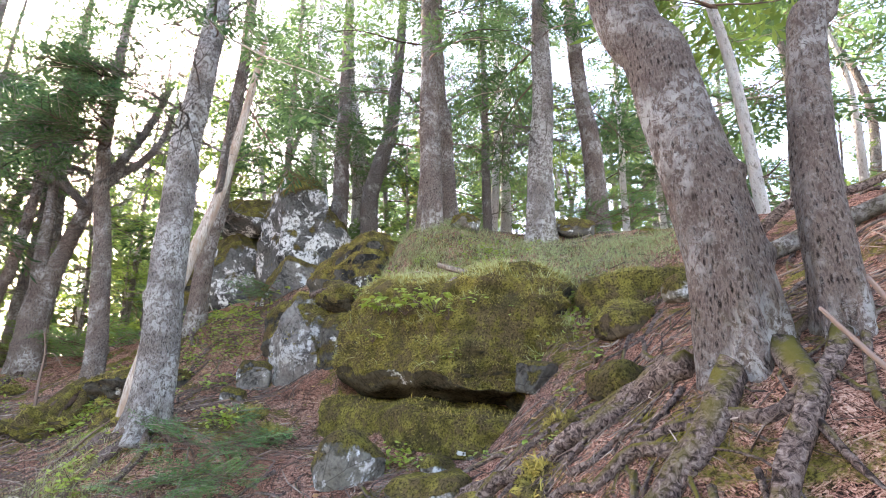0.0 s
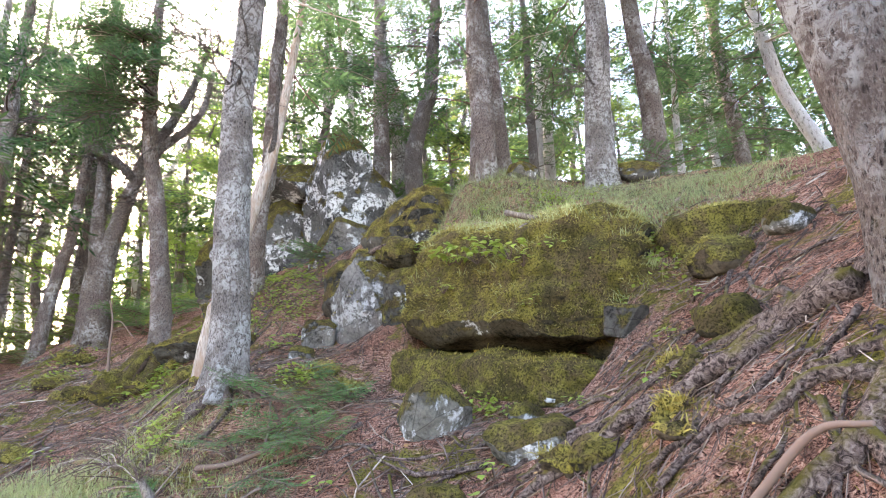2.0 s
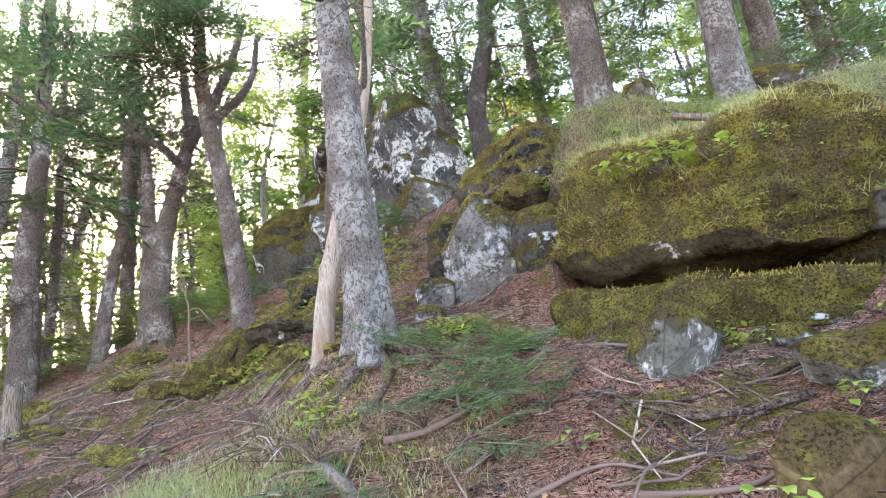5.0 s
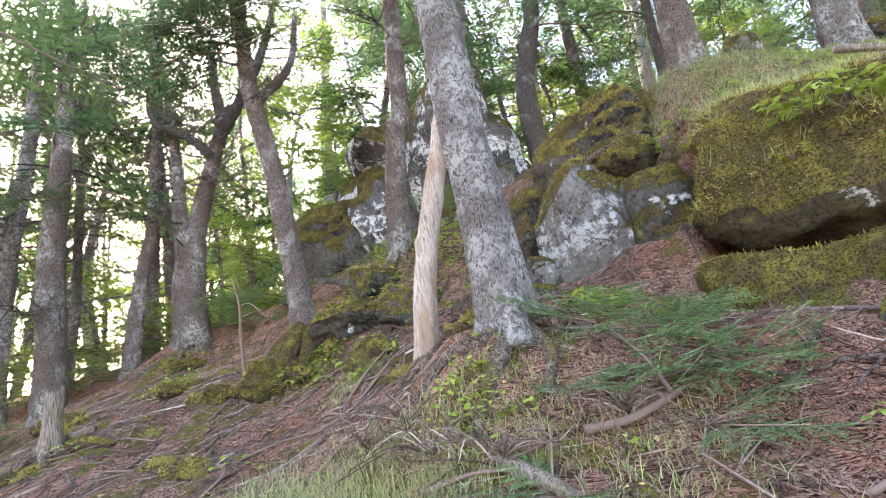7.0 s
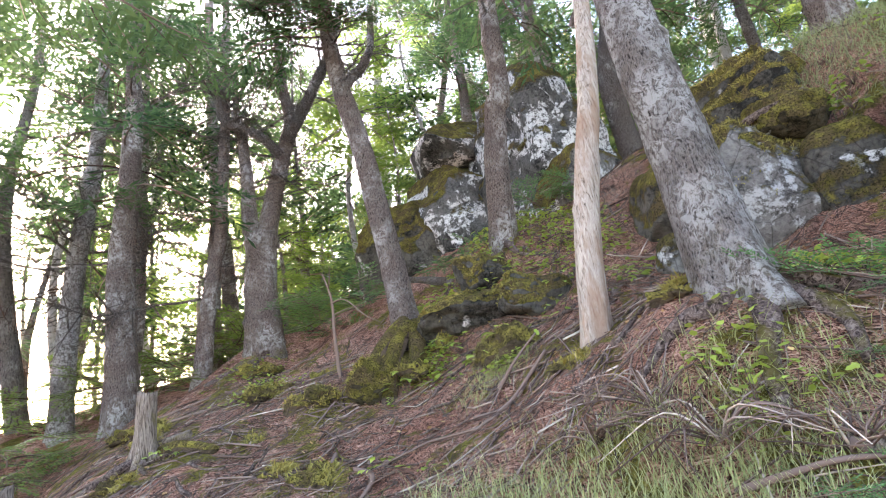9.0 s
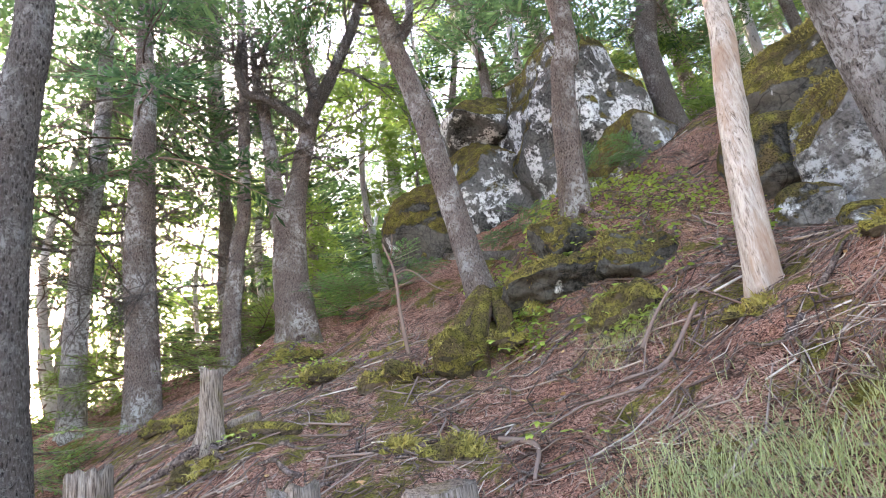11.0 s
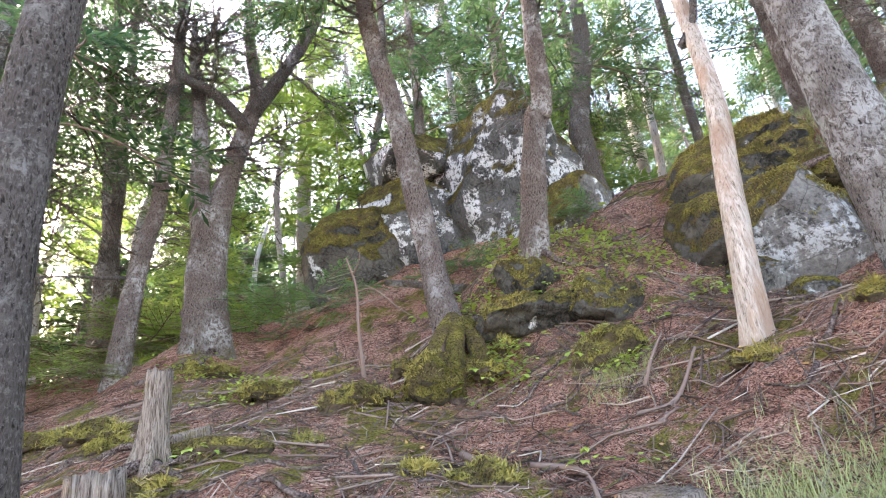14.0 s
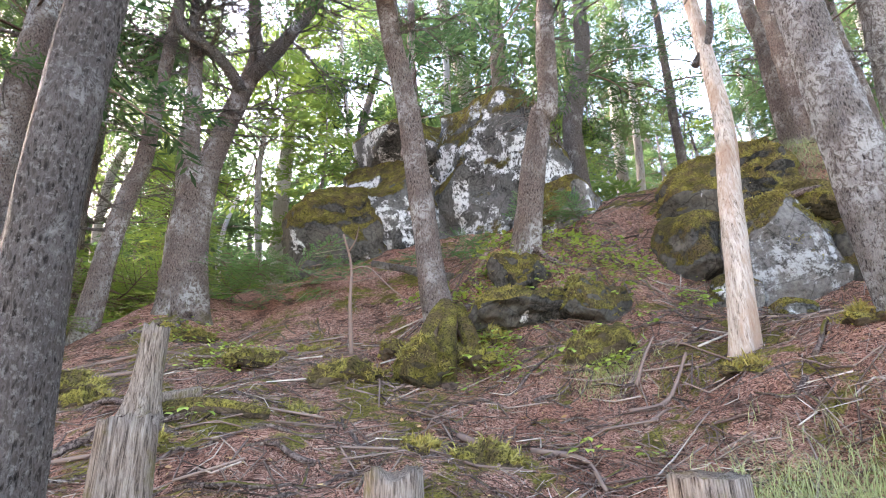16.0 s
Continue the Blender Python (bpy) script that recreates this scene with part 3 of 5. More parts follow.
def tree(points, radius, label, mat=None, top=None, height=11.0, near=False, flare=0.5, lobes=5, lumps=0.05, seed=0, live=(0.45, 1.0), count=26, reach=1.7,
         dead=10, dead_span=(0.15, 0.6), dead_reach=1.2, needles=None, name="conifer_tree", group="forest trees", flare_height=0.35):
    """A tree through world points; the last bit of trunk runs on upwards to its full height."""
    mat, needles = mat or BARK, needles or NEEDLES
    p = [np.array(a, float) for a in points]
    if p[-1][2] - p[0][2] < height:
        way = p[-1] - p[-2]
        way = way / np.linalg.norm(way)
        way = way * 0.35 + np.array([0, 0, 1.0])
        p.append(p[-1] + way / way[2] * (height - (p[-1][2] - p[0][2])))
    base = p[0].copy()
    p[0] = p[0] - np.array([0, 0, 0.25])
    line = spline(p, 0.045 if near else 0.16) - base
    line[:, :2] += np.array([[0.02 * noise.noise(Vector((z * 0.9, seed, 0.5))), 0.02 * noise.noise(Vector((z * 0.9, seed, 9.5)))] for z in line[:, 2]]) * 1.5
    t = thing(name, base, label, "tree", group)
    part("trunk", trunk_mesh(line, radius, top or radius * 0.28, mat, 56 if near else 16, flare, lobes, lumps, seed, flare_height), t)
    wood, green = Heap(), Heap()
    if count:
        boughs(wood, green, line, live[0], live[1], count, reach, seed + 7)
    rng = np.random.default_rng(seed + 3)
    for _ in range(dead):
        part("branch", dead_branch(line, radius, dead_span[0], dead_span[1], dead_reach, rng).mesh("branch", BARK_DARK), t)
    if wood.n:
        tagged(part("twig_mass", wood.mesh("twig_mass", TWIG), t), "thin brown twigs in the crown", kind="stuff")
        tagged(part("crown", green.mesh("crown", needles, False), t), "flat green needle sprays", kind="stuff")
    return t


def limb(parent, points, r0, r1, mat, sides=12, name="limb"):
    """A crooked limb under a tree, through world points."""
    base = np.array(parent.location)
    line = spline([np.array(a) - base for a in points], 0.1)
    off = r0 * 91
    v, q, t = tube(line, np.linspace(r0, r1, len(line)), sides, lambda ang, i: 1 + 0.14 * np.array([noise.noise(Vector((math.cos(a) * 1.5, math.sin(a) * 1.5, i * 0.35 + off))) for a in ang]))
    return part(name, raw_mesh(name, v, [q, t], mat), parent), line


# ---- ground: one sheet to the horizon ----
def ground_sheet():
    n, m = GRID_Z.shape
    gx, gy = np.meshgrid(GRID_X, GRID_Y, indexing="ij")
    i, j = np.meshgrid(np.arange(n - 1), np.arange(m - 1), indexing="ij")
    a = (i * m + j).ravel()
    me = raw_mesh("ground", np.stack([gx, gy, GRID_Z], -1).reshape(-1, 3), np.stack([a, a + m, a + m + 1, a + 1], -1), GROUND)
    tagged(new("ground", me), "forest floor of red-brown needles, twigs and moss", "ground", "", "structure")


ground_sheet()


def on(x, y, up=0.0):
    return (x, y, land(x, y) + up)


# ---- boulders ----
big_boulder = rock((0.34, 6.44, 2.36), (2.62, 2.36, 1.5), 3, ROCK_MOSSY, "big moss-covered boulder bulging over a dark hollow at its foot", (0, 2, -38.5), square=5, rough=0.11, res=6, strata=0.075,
     cuts=[(0, -0.961, 0.276, 0.79), (0, -0.5, 0.86, 0.93), (0.1, -0.5, -0.87, 1.26), (-0.8, -0.55, 0.15, 1.14), (0.7, -0.6, 0.3, 1.05)], facets=1)
low_block = rock((0.24, 6.56, 0.96), (2.66, 2.62, 1.3), 11, ROCK_MOSSY, "mossy lower block under the big boulder", (0, 5, -38), square=7, rough=0.1, strata=0.05, res=6, facets=0)
grey_rock = rock((-1.85, 7.72, 2.33), (1.2, 1.25, 1.6), 5, ROCK_FACE, "grey rock with pale lichen beside the mossy boulder", (0, 4, -22), square=4.0, rough=0.06, cuts=[(-0.6, -0.5, 0.5, 0.95), (-0.4, -0.6, -0.7, 0.95), (0.05, -0.98, 0.1, 0.86), (0.5, -0.7, 0.5, 0.92)], res=6, strata=0.02)
upper_rock = rock((-1.42, 8.82, 3.5), (1.95, 1.35, 1.5), 8, ROCK_DARK, "moss-topped rock above the grey rock", (0, -6, -45), square=4, rough=0.11, strata=0.06, res=6, cuts=[(0, -0.8, 0.6, 0.9), (-0.8, -0.3, 0.5, 0.85)])
cap_rock = rock((-0.92, 8.45, 3.78), (0.95, 0.7, 0.75), 16, ROCK_MOSSY, "mossy rock at the foot of a terrace tree", (0, -8, -30), square=4, rough=0.09)
rock((-2.28, 8.4, 2.62), (0.95, 0.9, 1.1), 9, ROCK_DARK, "dark rock in the hollow behind the grey rock", (0, 5, 12), square=4, rough=0.1)
rock((-1.22, 7.32, 1.9), (0.7, 0.9, 1.8), 10, ROCK_DARK, "dark mossy rock wedged between two boulders", (0, 0, -25), square=5, rough=0.08, strata=0.04)
rock((-1.5, 7.5, 3.08), (0.75, 0.6, 0.42), 15, ROCK_MOSSY, "cap of moss and small rocks on the grey rock", (0, 12, -30), square=3, rough=0.08, grain=2.5)
rock((0.87, 4.98, 1.8), (0.36, 0.34, 0.3), 12, ROCK_DARK, "angular dark stone at the boulder's end", (5, 8, -24), square=9, rough=0.015, facets=2)
ramp_rock = rock((1.3, 5.62, 2.0), (1.35, 1.25, 0.95), 13, ROCK_MOSSY, "mossy ramp of rock beside the big boulder", (20, 8, -38), square=4, rough=0.09, res=6, strata=0.03)
ledge_rock = rock((2.25, 5.55, 2.62), (1.75, 1.0, 0.72), 14, ROCK_MOSSY, "mossy ledge of rock in the slope", (0, -14, -4), rough=0.09, square=6, strata=0.05)
# the crag behind
rock((-3.25, 12.6, 4.75), (2.3, 3.2, 4.1), 21, ROCK_WHITE, "tall crag with white lichen crusts", (-3, 0, 32), square=8, rough=0.17, res=5, strata=0.07, cuts=[(0.65, -0.35, 0.67, 0.66)], facets=3)
rock((-4.75, 13.3, 6.3), (2.1, 1.9, 1.0), 23, ROCK_WHITE, "overhanging slab of white-crusted rock on the crag", (6, -14, 20), square=6, rough=0.1, res=5)
rock((-4.7, 13.35, 4.5), (2.4, 2.0, 3.4), 24, ROCK_WHITE, "lower block of the crag with white lichen", (0, -12, 16), square=5, rough=0.15, strata=0.06, res=5)
rock((-6.05, 13.3, 3.75), (2.2, 2.0, 2.7), 25, ROCK_DARK, "rounded dark mossy rock at the foot of the crag", (0, -14, -10), square=4, rough=0.18, strata=0.06, cuts=[(0.2, -0.6, -0.8, 0.75)], res=5)
rock((-3.0, 10.35, 3.75), (1.1, 1.0, 1.2), 27, ROCK_GREY, "grey blocks at the foot of the crag", (0, 12, 30), square=6, rough=0.07)

moss_on(big_boulder, 34000, 0.032, 1, MOSS_TUFT)
moss_on(low_block, 14000, 0.03, 2, MOSS_TUFT, -0.5)
moss_on(big_boulder, 6500, 0.1, 71, GRASS, 0.45, 0.0028, "grass", "short pale grass on top of the boulder")
moss_on(ramp_rock, 4000, 0.11, 72, GRASS, 0.5, 0.0028, "grass", "short pale grass on the rock")
moss_on(upper_rock, 8000, 0.035, 3, MOSS_TUFT, 0.1)
moss_on(grey_rock, 5000, 0.03, 6, MOSS_TUFT, 0.15)
moss_on(ramp_rock, 7000, 0.03, 4, MOSS_TUFT, -0.2)
moss_on(ledge_rock, 6000, 0.035, 5, MOSS_TUFT, 0.0)

# ---- the trees that are passed ----
tree([on(1.36, 2.42), (1.32, 2.45, 2.3), (1.18, 2.5, 3.3), (0.95, 2.62, 4.7)], 0.185, "thick grey-brown conifer with flaky bark, leaning over its roots", near=True, seed=1, flare=0.5, top=0.1, dead=6, dead_span=(0.3, 0.6), count=20)
tree([on(1.67, 2.22), (1.69, 2.2, 2.4), (1.8, 2.2, 3.3), (1.98, 2.2, 4.5)], 0.1, "slim knotty conifer with pale lichen spots", near=True, seed=2, flare=0.6, lumps=0.13, dead=4, dead_span=(0.3, 0.6), count=14)
a_tree = tree([on(-3.0, 5.62), (-3.03, 5.75, 1.7), (-3.12, 5.84, 3.0), (-3.17, 5.9, 4.6), (-3.1, 6.0, 6.2)], 0.215, "grey conifer with white lichen and spreading foot", BARK_PALE, near=True, seed=3, flare=0.7, flare_height=0.3, dead=12, dead_span=(0.3, 0.55), count=22)
f_tree = tree([on(-5.5, 8.62), (-5.6, 8.74, 2.35), (-5.74, 8.74, 3.4), (-5.86, 8.72, 4.4), (-6.1, 8.7, 5.6), (-6.2, 8.75, 7.0)], 0.16, "leaning grey conifer on a mossy root knoll", BARK, near=True, seed=4, flare=0.6, dead=12, dead_span=(0.3, 0.7), dead_reach=1.6, count=40, reach=1.5, live=(0.46, 1.0))


def hanging_boughs(parent, bottom, top, count, az0, spread, size, seed):
    """Dense layered boughs on one side of a tree, along the world line from bottom to top."""
    rng = np.random.default_rng(seed)
    wood, green = Heap(), Heap()
    a, b, o = np.array(bottom), np.array(top), np.array(parent.location)
    for _ in range(count):
        f = rng.random()
        az, ln, rise = az0 + rng.normal() * spread, size * rng.uniform(0.6, 1.15) * (1 - 0.35 * f), radians(rng.uniform(-12, 14))
        base = a + (b - a) * f - o
        put_frond(wood, green, FRONDS[rng.integers(4)], base, az, rise, ln, radians(rng.uniform(-20, 20)), rng)
        way = np.array([math.cos(az) * math.cos(rise), math.sin(az) * math.cos(rise), math.sin(rise)])
        for s in (0.3, 0.55):
            put_frond(wood, green, FRONDS[rng.integers(4)], base + way * ln * s + np.array([0, 0, -0.25 * s * s * ln]), az + rng.choice([-1, 1]) * rng.uniform(0.4, 0.9), rise + rng.normal() * 0.15, ln * 0.6, rng.normal() * 0.3, rng)
    tagged(part("twig_mass", wood.mesh("twig_mass", TWIG), parent), "thin brown twigs in the crown", kind="stuff")
    tagged(part("crown", green.mesh("crown", NEEDLES, False), parent), "layered dark green needle sprays", kind="stuff")


hanging_boughs(f_tree, (-6.1, 8.7, 6.0), (-6.2, 8.75, 7.7), 19, -1.75, 0.85, 1.75, 71)
limb(f_tree, [(-6.08, 8.72, 5.3), (-6.0, 9.1, 5.75), (-5.9, 9.5, 6.2), (-5.82, 9.9, 6.9), (-5.8, 10.1, 7.8)], 0.09, 0.05, BARK)
tree([on(-4.28, 9.1), (-4.2, 9.0, 3.5), (-4.05, 8.85, 4.6), (-3.9, 8.75, 5.6)], 0.165, "grey conifer before the crag", near=True, seed=5, flare=0.7, dead=10, dead_span=(0.2, 0.5))
tree([on(-0.2, 8.2), (-0.2, 8.2, 5.5), (-0.25, 8.25, 7.2)], 0.2, "straight grey-brown conifer on the terrace", near=True, seed=6, dead=12, live=(0.3, 1.0), count=24)
tree([on(0.12, 8.75), (0.05, 8.75, 6.5), (-0.1, 8.8, 8.0)], 0.15, "conifer close behind another on the terrace", seed=7, dead=8)
tree([on(1.55, 8.05), (1.62, 8.1, 5.5), (1.75, 8.1, 7.5)], 0.22, "pale lichen-covered conifer on the terrace", BARK_PALE, near=True, seed=8, flare=0.6, dead=10, live=(0.3, 1.0), count=24)
tree([on(2.95, 9.4), (2.9, 9.4, 6.5), (2.75, 9.4, 8.5)], 0.22, "dark grey conifer on the terrace", seed=9, dead=10, live=(0.3, 1.0), count=24)
tree([on(-10.57, 10.3), (-10.6, 10.3, 4.0), (-10.55, 10.4, 6.5)], 0.25, "tall grey conifer down the slope", near=False, seed=10, dead=26, count=34, reach=2.2, live=(0.38, 1.0), dead_span=(0.15, 0.75), dead_reach=2.0)
tree([on(-12.0, 10.7), (-11.9, 10.7, 4.0), (-11.6, 10.8, 7.0)], 0.2, "grey conifer leaning down the slope", BARK_PALE, seed=11, dead=20, count=24, reach=2.2, live=(0.32, 1.0), dead_reach=2.0)
l_tree = tree([on(-8.5, 11.1), (-8.55, 11.12, 3.4), (-8.5, 11.15, 4.3)], 0.3, "forked grey tree with a bare crooked crown", near=True, seed=12, flare=0.5, top=0.24, height=2.0, count=0, dead=0)
for pts, r0, r1 in (([(-8.6, 11.1, 3.9), (-8.68, 11.06, 4.56), (-8.7, 11.05, 5.56), (-8.76, 11.04, 6.47), (-8.84, 11.02, 7.08), (-8.86, 11.02, 7.87)], 0.17, 0.05),
                    ([(-8.48, 11.15, 3.9), (-8.4, 11.2, 4.6), (-8.19, 11.24, 5.44), (-7.99, 11.26, 6.16), (-7.88, 11.28, 6.69), (-7.98, 11.27, 7.47), (-8.03, 11.26, 8.6)], 0.2, 0.07),
                    ([(-7.95, 11.22, 6.2), (-7.75, 11.18, 6.5), (-7.56, 11.2, 6.81), (-7.31, 11.21, 7.27), (-6.92, 11.21, 8.02), (-6.6, 11.21, 9.0)], 0.13, 0.07),
                    ([(-8.05, 11.15, 5.9), (-8.28, 10.97, 6.2), (-8.6, 10.8, 6.42), (-8.9, 10.7, 6.55), (-9.0, 10.66, 7.1), (-8.9, 10.68, 7.8)], 0.1, 0.05),
                    ([(-8.76, 11.0, 6.3), (-8.8, 10.85, 6.8), (-8.62, 10.87, 7.3), (-8.45, 10.89, 8.0)], 0.06, 0.03)):
    ob, way = limb(l_tree, pts, r0, r1, BARK_DARK if r0 < 0.15 else BARK)
    twig_rng = np.random.default_rng(int(r0 * 1000))
    for _ in range(15):
        part("branch", dead_branch(way, r0, 0.3, 1.0, 1.5, twig_rng).mesh("branch", BARK_DARK), l_tree)
tree([on(-7.98, 5.5), (-7.97, 5.4, 1.8), (-7.9, 5.34, 2.9), (-7.8, 5.34, 4.2)], 0.125, "grey conifer beside the path", BARK_DARK, near=True, seed=13, dead=5, dead_span=(0.35, 0.6), count=14)
tree([on(-7.6, 17.1), (-7.4, 17.1, 9.0), (-7.1, 17.1, 13.0)], 0.24, "pale straight trunk behind the crag", BARK_BIRCH, seed=14, dead=14, height=14, flare=0.2, dead_reach=0.9)
tree([on(-9.63, 10.9), (-9.4, 11.0, 3.8), (-9.2, 11.1, 5.4)], 0.15, "grey slanting conifer down the slope", seed=15, dead=16, count=6, reach=1.2, live=(0.75, 1.0), dead_reach=1.7)
tree([on(-10.9, 13.4), (-10.8, 13.4, 4.8), (-10.75, 13.4, 6.5)], 0.17, "grey conifer standing in the wood", seed=16, dead=16, count=22, reach=2.0, live=(0.42, 1.0))
tree([on(-11.7, 12.0), (-11.55, 12.0, 4.8)], 0.12, "slim conifer standing in the wood", seed=17, dead=14, count=20, reach=1.9, live=(0.42, 1.0))
tree([on(-11.3, 15.2), (-11.7, 15.0, 9.0)], 0.22, "straight conifer standing in the wood", seed=18, dead=20, count=30, reach=2.2, live=(0.42, 1.0))
tree([on(-2.7, 13.0), (-2.72, 13.0, 8.0), (-2.75, 13.0, 11.0)], 0.25, "grey conifer behind the crag", seed=19, dead=14, live=(0.25, 1.0), count=28, reach=1.9, height=13)
tree([on(-1.62, 11.8), (-1.75, 11.8, 6.2), (-1.5, 11.8, 7.4), (-1.2, 11.8, 9.2)], 0.22, "twisted dark conifer behind the crag", BARK_DARK, seed=20, dead=16, live=(0.25, 1.0), count=28, reach=1.9, height=12)
tree([on(-3.6, 13.9), (-3.8, 13.9, 10.5)], 0.11, "thin pale trunk behind the crag", BARK_BIRCH, seed=21, dead=8, live=(0.25, 1.0), count=28, reach=1.9, height=13)
tree([on(1.32, 13.9), (1.64, 13.9, 10.9)], 0.12, "thin pale trunk on the terrace", BARK_BIRCH, seed=22, dead=8, live=(0.25, 1.0), count=28, reach=1.9, height=13)
tree([on(1.05, 12.0), (1.06, 12.0, 7.5)], 0.12, "thin dark trunk on the terrace", BARK_DARK, seed=23, dead=10, live=(0.25, 1.0), count=28, reach=1.9)
tree([on(4.4, 12.3), (4.6, 12.2, 9.7)], 0.1, "thin pale trunk on the terrace", BARK_BIRCH, seed=24, dead=8, live=(0.25, 1.0), count=28, reach=1.9)
tree([on(-4.6, 14.2), (-4.55, 14.2, 9.0)], 0.16, "conifer behind the crag", seed=25, dead=12, live=(0.25, 1.0), count=28, reach=1.9, height=12)
tree([on(6.2, 12.6), (6.0, 12.75, 8.9)], 0.2, "grey conifer on the upper slope", seed=26, dead=12, live=(0.25, 1.0), count=28, reach=1.9)
tree([on(6.4, 10.1), (5.8, 10.5, 7.9)], 0.15, "leaning pale trunk on the upper slope", BARK_BIRCH, seed=27, dead=8, live=(0.25, 1.0), count=28, reach=1.9)
tree([on(6.5, 14.8), (6.5, 14.8, 9.7)], 0.13, "slim trunk on the upper slope", BARK_BIRCH, seed=28, dead=8, live=(0.25, 1.0), count=28, reach=1.9)
tree([on(-2.5, 15.5), (-2.7, 15.5, 9.5), (-3.2, 15.7, 12.4)], 0.3, "pale leaning trunk above the crag", BARK_PALE, seed=29, dead=12, live=(0.25, 1.0), count=28, reach=1.9, height=15)
tree([on(0.05, 14.3), (-0.08, 14.3, 9.6)], 0.2, "conifer on the terrace", seed=30, dead=12, live=(0.25, 1.0), count=28, reach=1.9)
tree([on(1.9, 15.4), (2.0, 15.3, 11.0)], 0.2, "pale conifer on the terrace", BARK_BIRCH, seed=31, dead=12, live=(0.25, 1.0), count=28, reach=1.9)


# snag beside the lichen-covered tree
def snag():
    pts = [on(-3.74, 6.55), (-3.65, 6.54, 1.9), (-3.48, 6.62, 2.7), (-3.31, 6.7, 3.4), (-3.12, 6.93, 4.5), (-3.0, 7.15, 5.9), (-2.9, 7.35, 7.4)]
    base = np.array(pts[0])
    pts[0] = (pts[0][0], pts[0][1], pts[0][2] - 0.2)
    line = spline(pts, 0.06) - base
    t = thing("dead_snag", base, "barkless pale weathered dead trunk beside a living tree", "dead tree")
    part("trunk", trunk_mesh(line, 0.108, 0.045, WOOD, 32, 0.7, 5, 0.06, 77, 0.22, ragged=0.8), t)
    limb(t, [(-3.25, 6.95, 4.2), (-3.1, 6.85, 4.5), (-3.05, 6.8, 5.0), (-3.0, 6.7, 5.6)], 0.045, 0.015, BARK_DARK)


snag()


# ---- the wood round about: a few kinds of trees, set out at random but off the walked slope ----
def wild_tree(seed, height, radius, low, count, reach, mat, needles, label, dead=8, name="conifer_tree"):
    rng = np.random.default_rng(seed)
    pts = [(0, 0, -0.5)] + [(rng.normal() * 0.05 * z, rng.normal() * 0.05 * z, z) for z in (height * 0.3, height * 0.65)] + [(rng.normal() * 0.4, rng.normal() * 0.4, height)]
    line = spline(pts, 0.35)
    t = thing(name, (0, 0, 0), label, "tree", "forest trees")
    part("trunk", trunk_mesh(line, radius, radius * 0.2, mat, 9, 0.3, 4, 0.05, seed), t)
    wood, green, bare = Heap(), Heap(), Heap()
    boughs(wood, green, line, low, 1.0, count, reach, seed + 1, FRONDS_FAR, 0.35)
    for _ in range(dead):
        h = dead_branch(line, radius, 0.1, 0.7, 1.3, rng, 3)
        wood.add(np.vstack(h.v), np.vstack(h.q), np.vstack(h.t))
    tagged(part("twig_mass", wood.mesh("twig_mass", TWIG), t), "bare brown twigs", kind="stuff")
    tagged(part("crown", green.mesh("crown", needles, False), t), "green needle sprays", kind="stuff")
    return t


KINDS = [wild_tree(101, 12.0, 0.17, 0.28, 40, 2.0, BARK_FAR, NEEDLES, "grey-trunked conifer of the wood", 12),
         wild_tree(102, 14.0, 0.2, 0.35, 40, 2.2, BARK_FAR, NEEDLES, "tall grey-trunked conifer of the wood", 14),
         wild_tree(103, 10.0, 0.11, 0.22, 38, 1.8, BARK_FAR, NEEDLES, "slim conifer of the wood", 10),
         wild_tree(104, 5.0, 0.06, 0.08, 42, 1.3, BARK_FAR, NEEDLES_LIGHT, "young light green conifer", 2),
         wild_tree(105, 11.0, 0.09, 0.3, 42, 1.9, BARK_BIRCH, NEEDLES_LIGHT, "slim pale-barked tree with light green leaves", 6, "broadleaf_tree"),
         wild_tree(106, 8.0, 0.07, 0.25, 36, 1.5, BARK_BIRCH, NEEDLES_YELLOW, "slim tree with yellowing leaves", 5, "broadleaf_tree"),
         wild_tree(107, 13.0, 0.13, 0.55, 26, 1.7, BARK_BIRCH, NEEDLES, "pale straight trunk with a high crown", 14)]
WEIGHTS = np.array([0.2, 0.16, 0.2, 0.18, 0.14, 0.02, 0.10])
taken = [(o.location.x, o.location.y) for o in scene.objects if o.parent is None and o.get("category") == "tree" and o not in KINDS]


def plant(kind, x, y, turn, lean=(0, 0)):
    m = pose(x, y, float(lie(x, y)), lean[0], lean[1], turn)
    if kind in unused:
        unused.remove(kind)
        kind.matrix_basis = m
        return kind
    return copy_thing(kind, m)


unused = list(KINDS)
wood_rng = np.random.default_rng(5)


def sow(count, x0, x1, y0, y1, gap, keep, odds=None):
    done, tries = 0, 0
    while done < count and tries < 4000:
        tries += 1
        x, y = wood_rng.uniform(x0, x1), wood_rng.uniform(y0, y1)
        if not keep(x, y) or any((x - a) ** 2 + (y - b) ** 2 < gap * gap for a, b in taken):
            continue
        taken.append((x, y))
        plant(KINDS[wood_rng.choice(len(KINDS), p=WEIGHTS if odds is None else odds)], x, y, wood_rng.uniform(0, 360), wood_rng.normal(0, 2.5, 2))
        done += 1


def clear(x, y):
    """Off the walked slope, the boulders and the view of the crag."""
    return not (-9.0 < x < 3.6 and y < 13.5) and not (-12.8 < x < -8 and y < 11.5 + 0.0 * y) and not (-7.5 < x < -2 and y < 14.5)


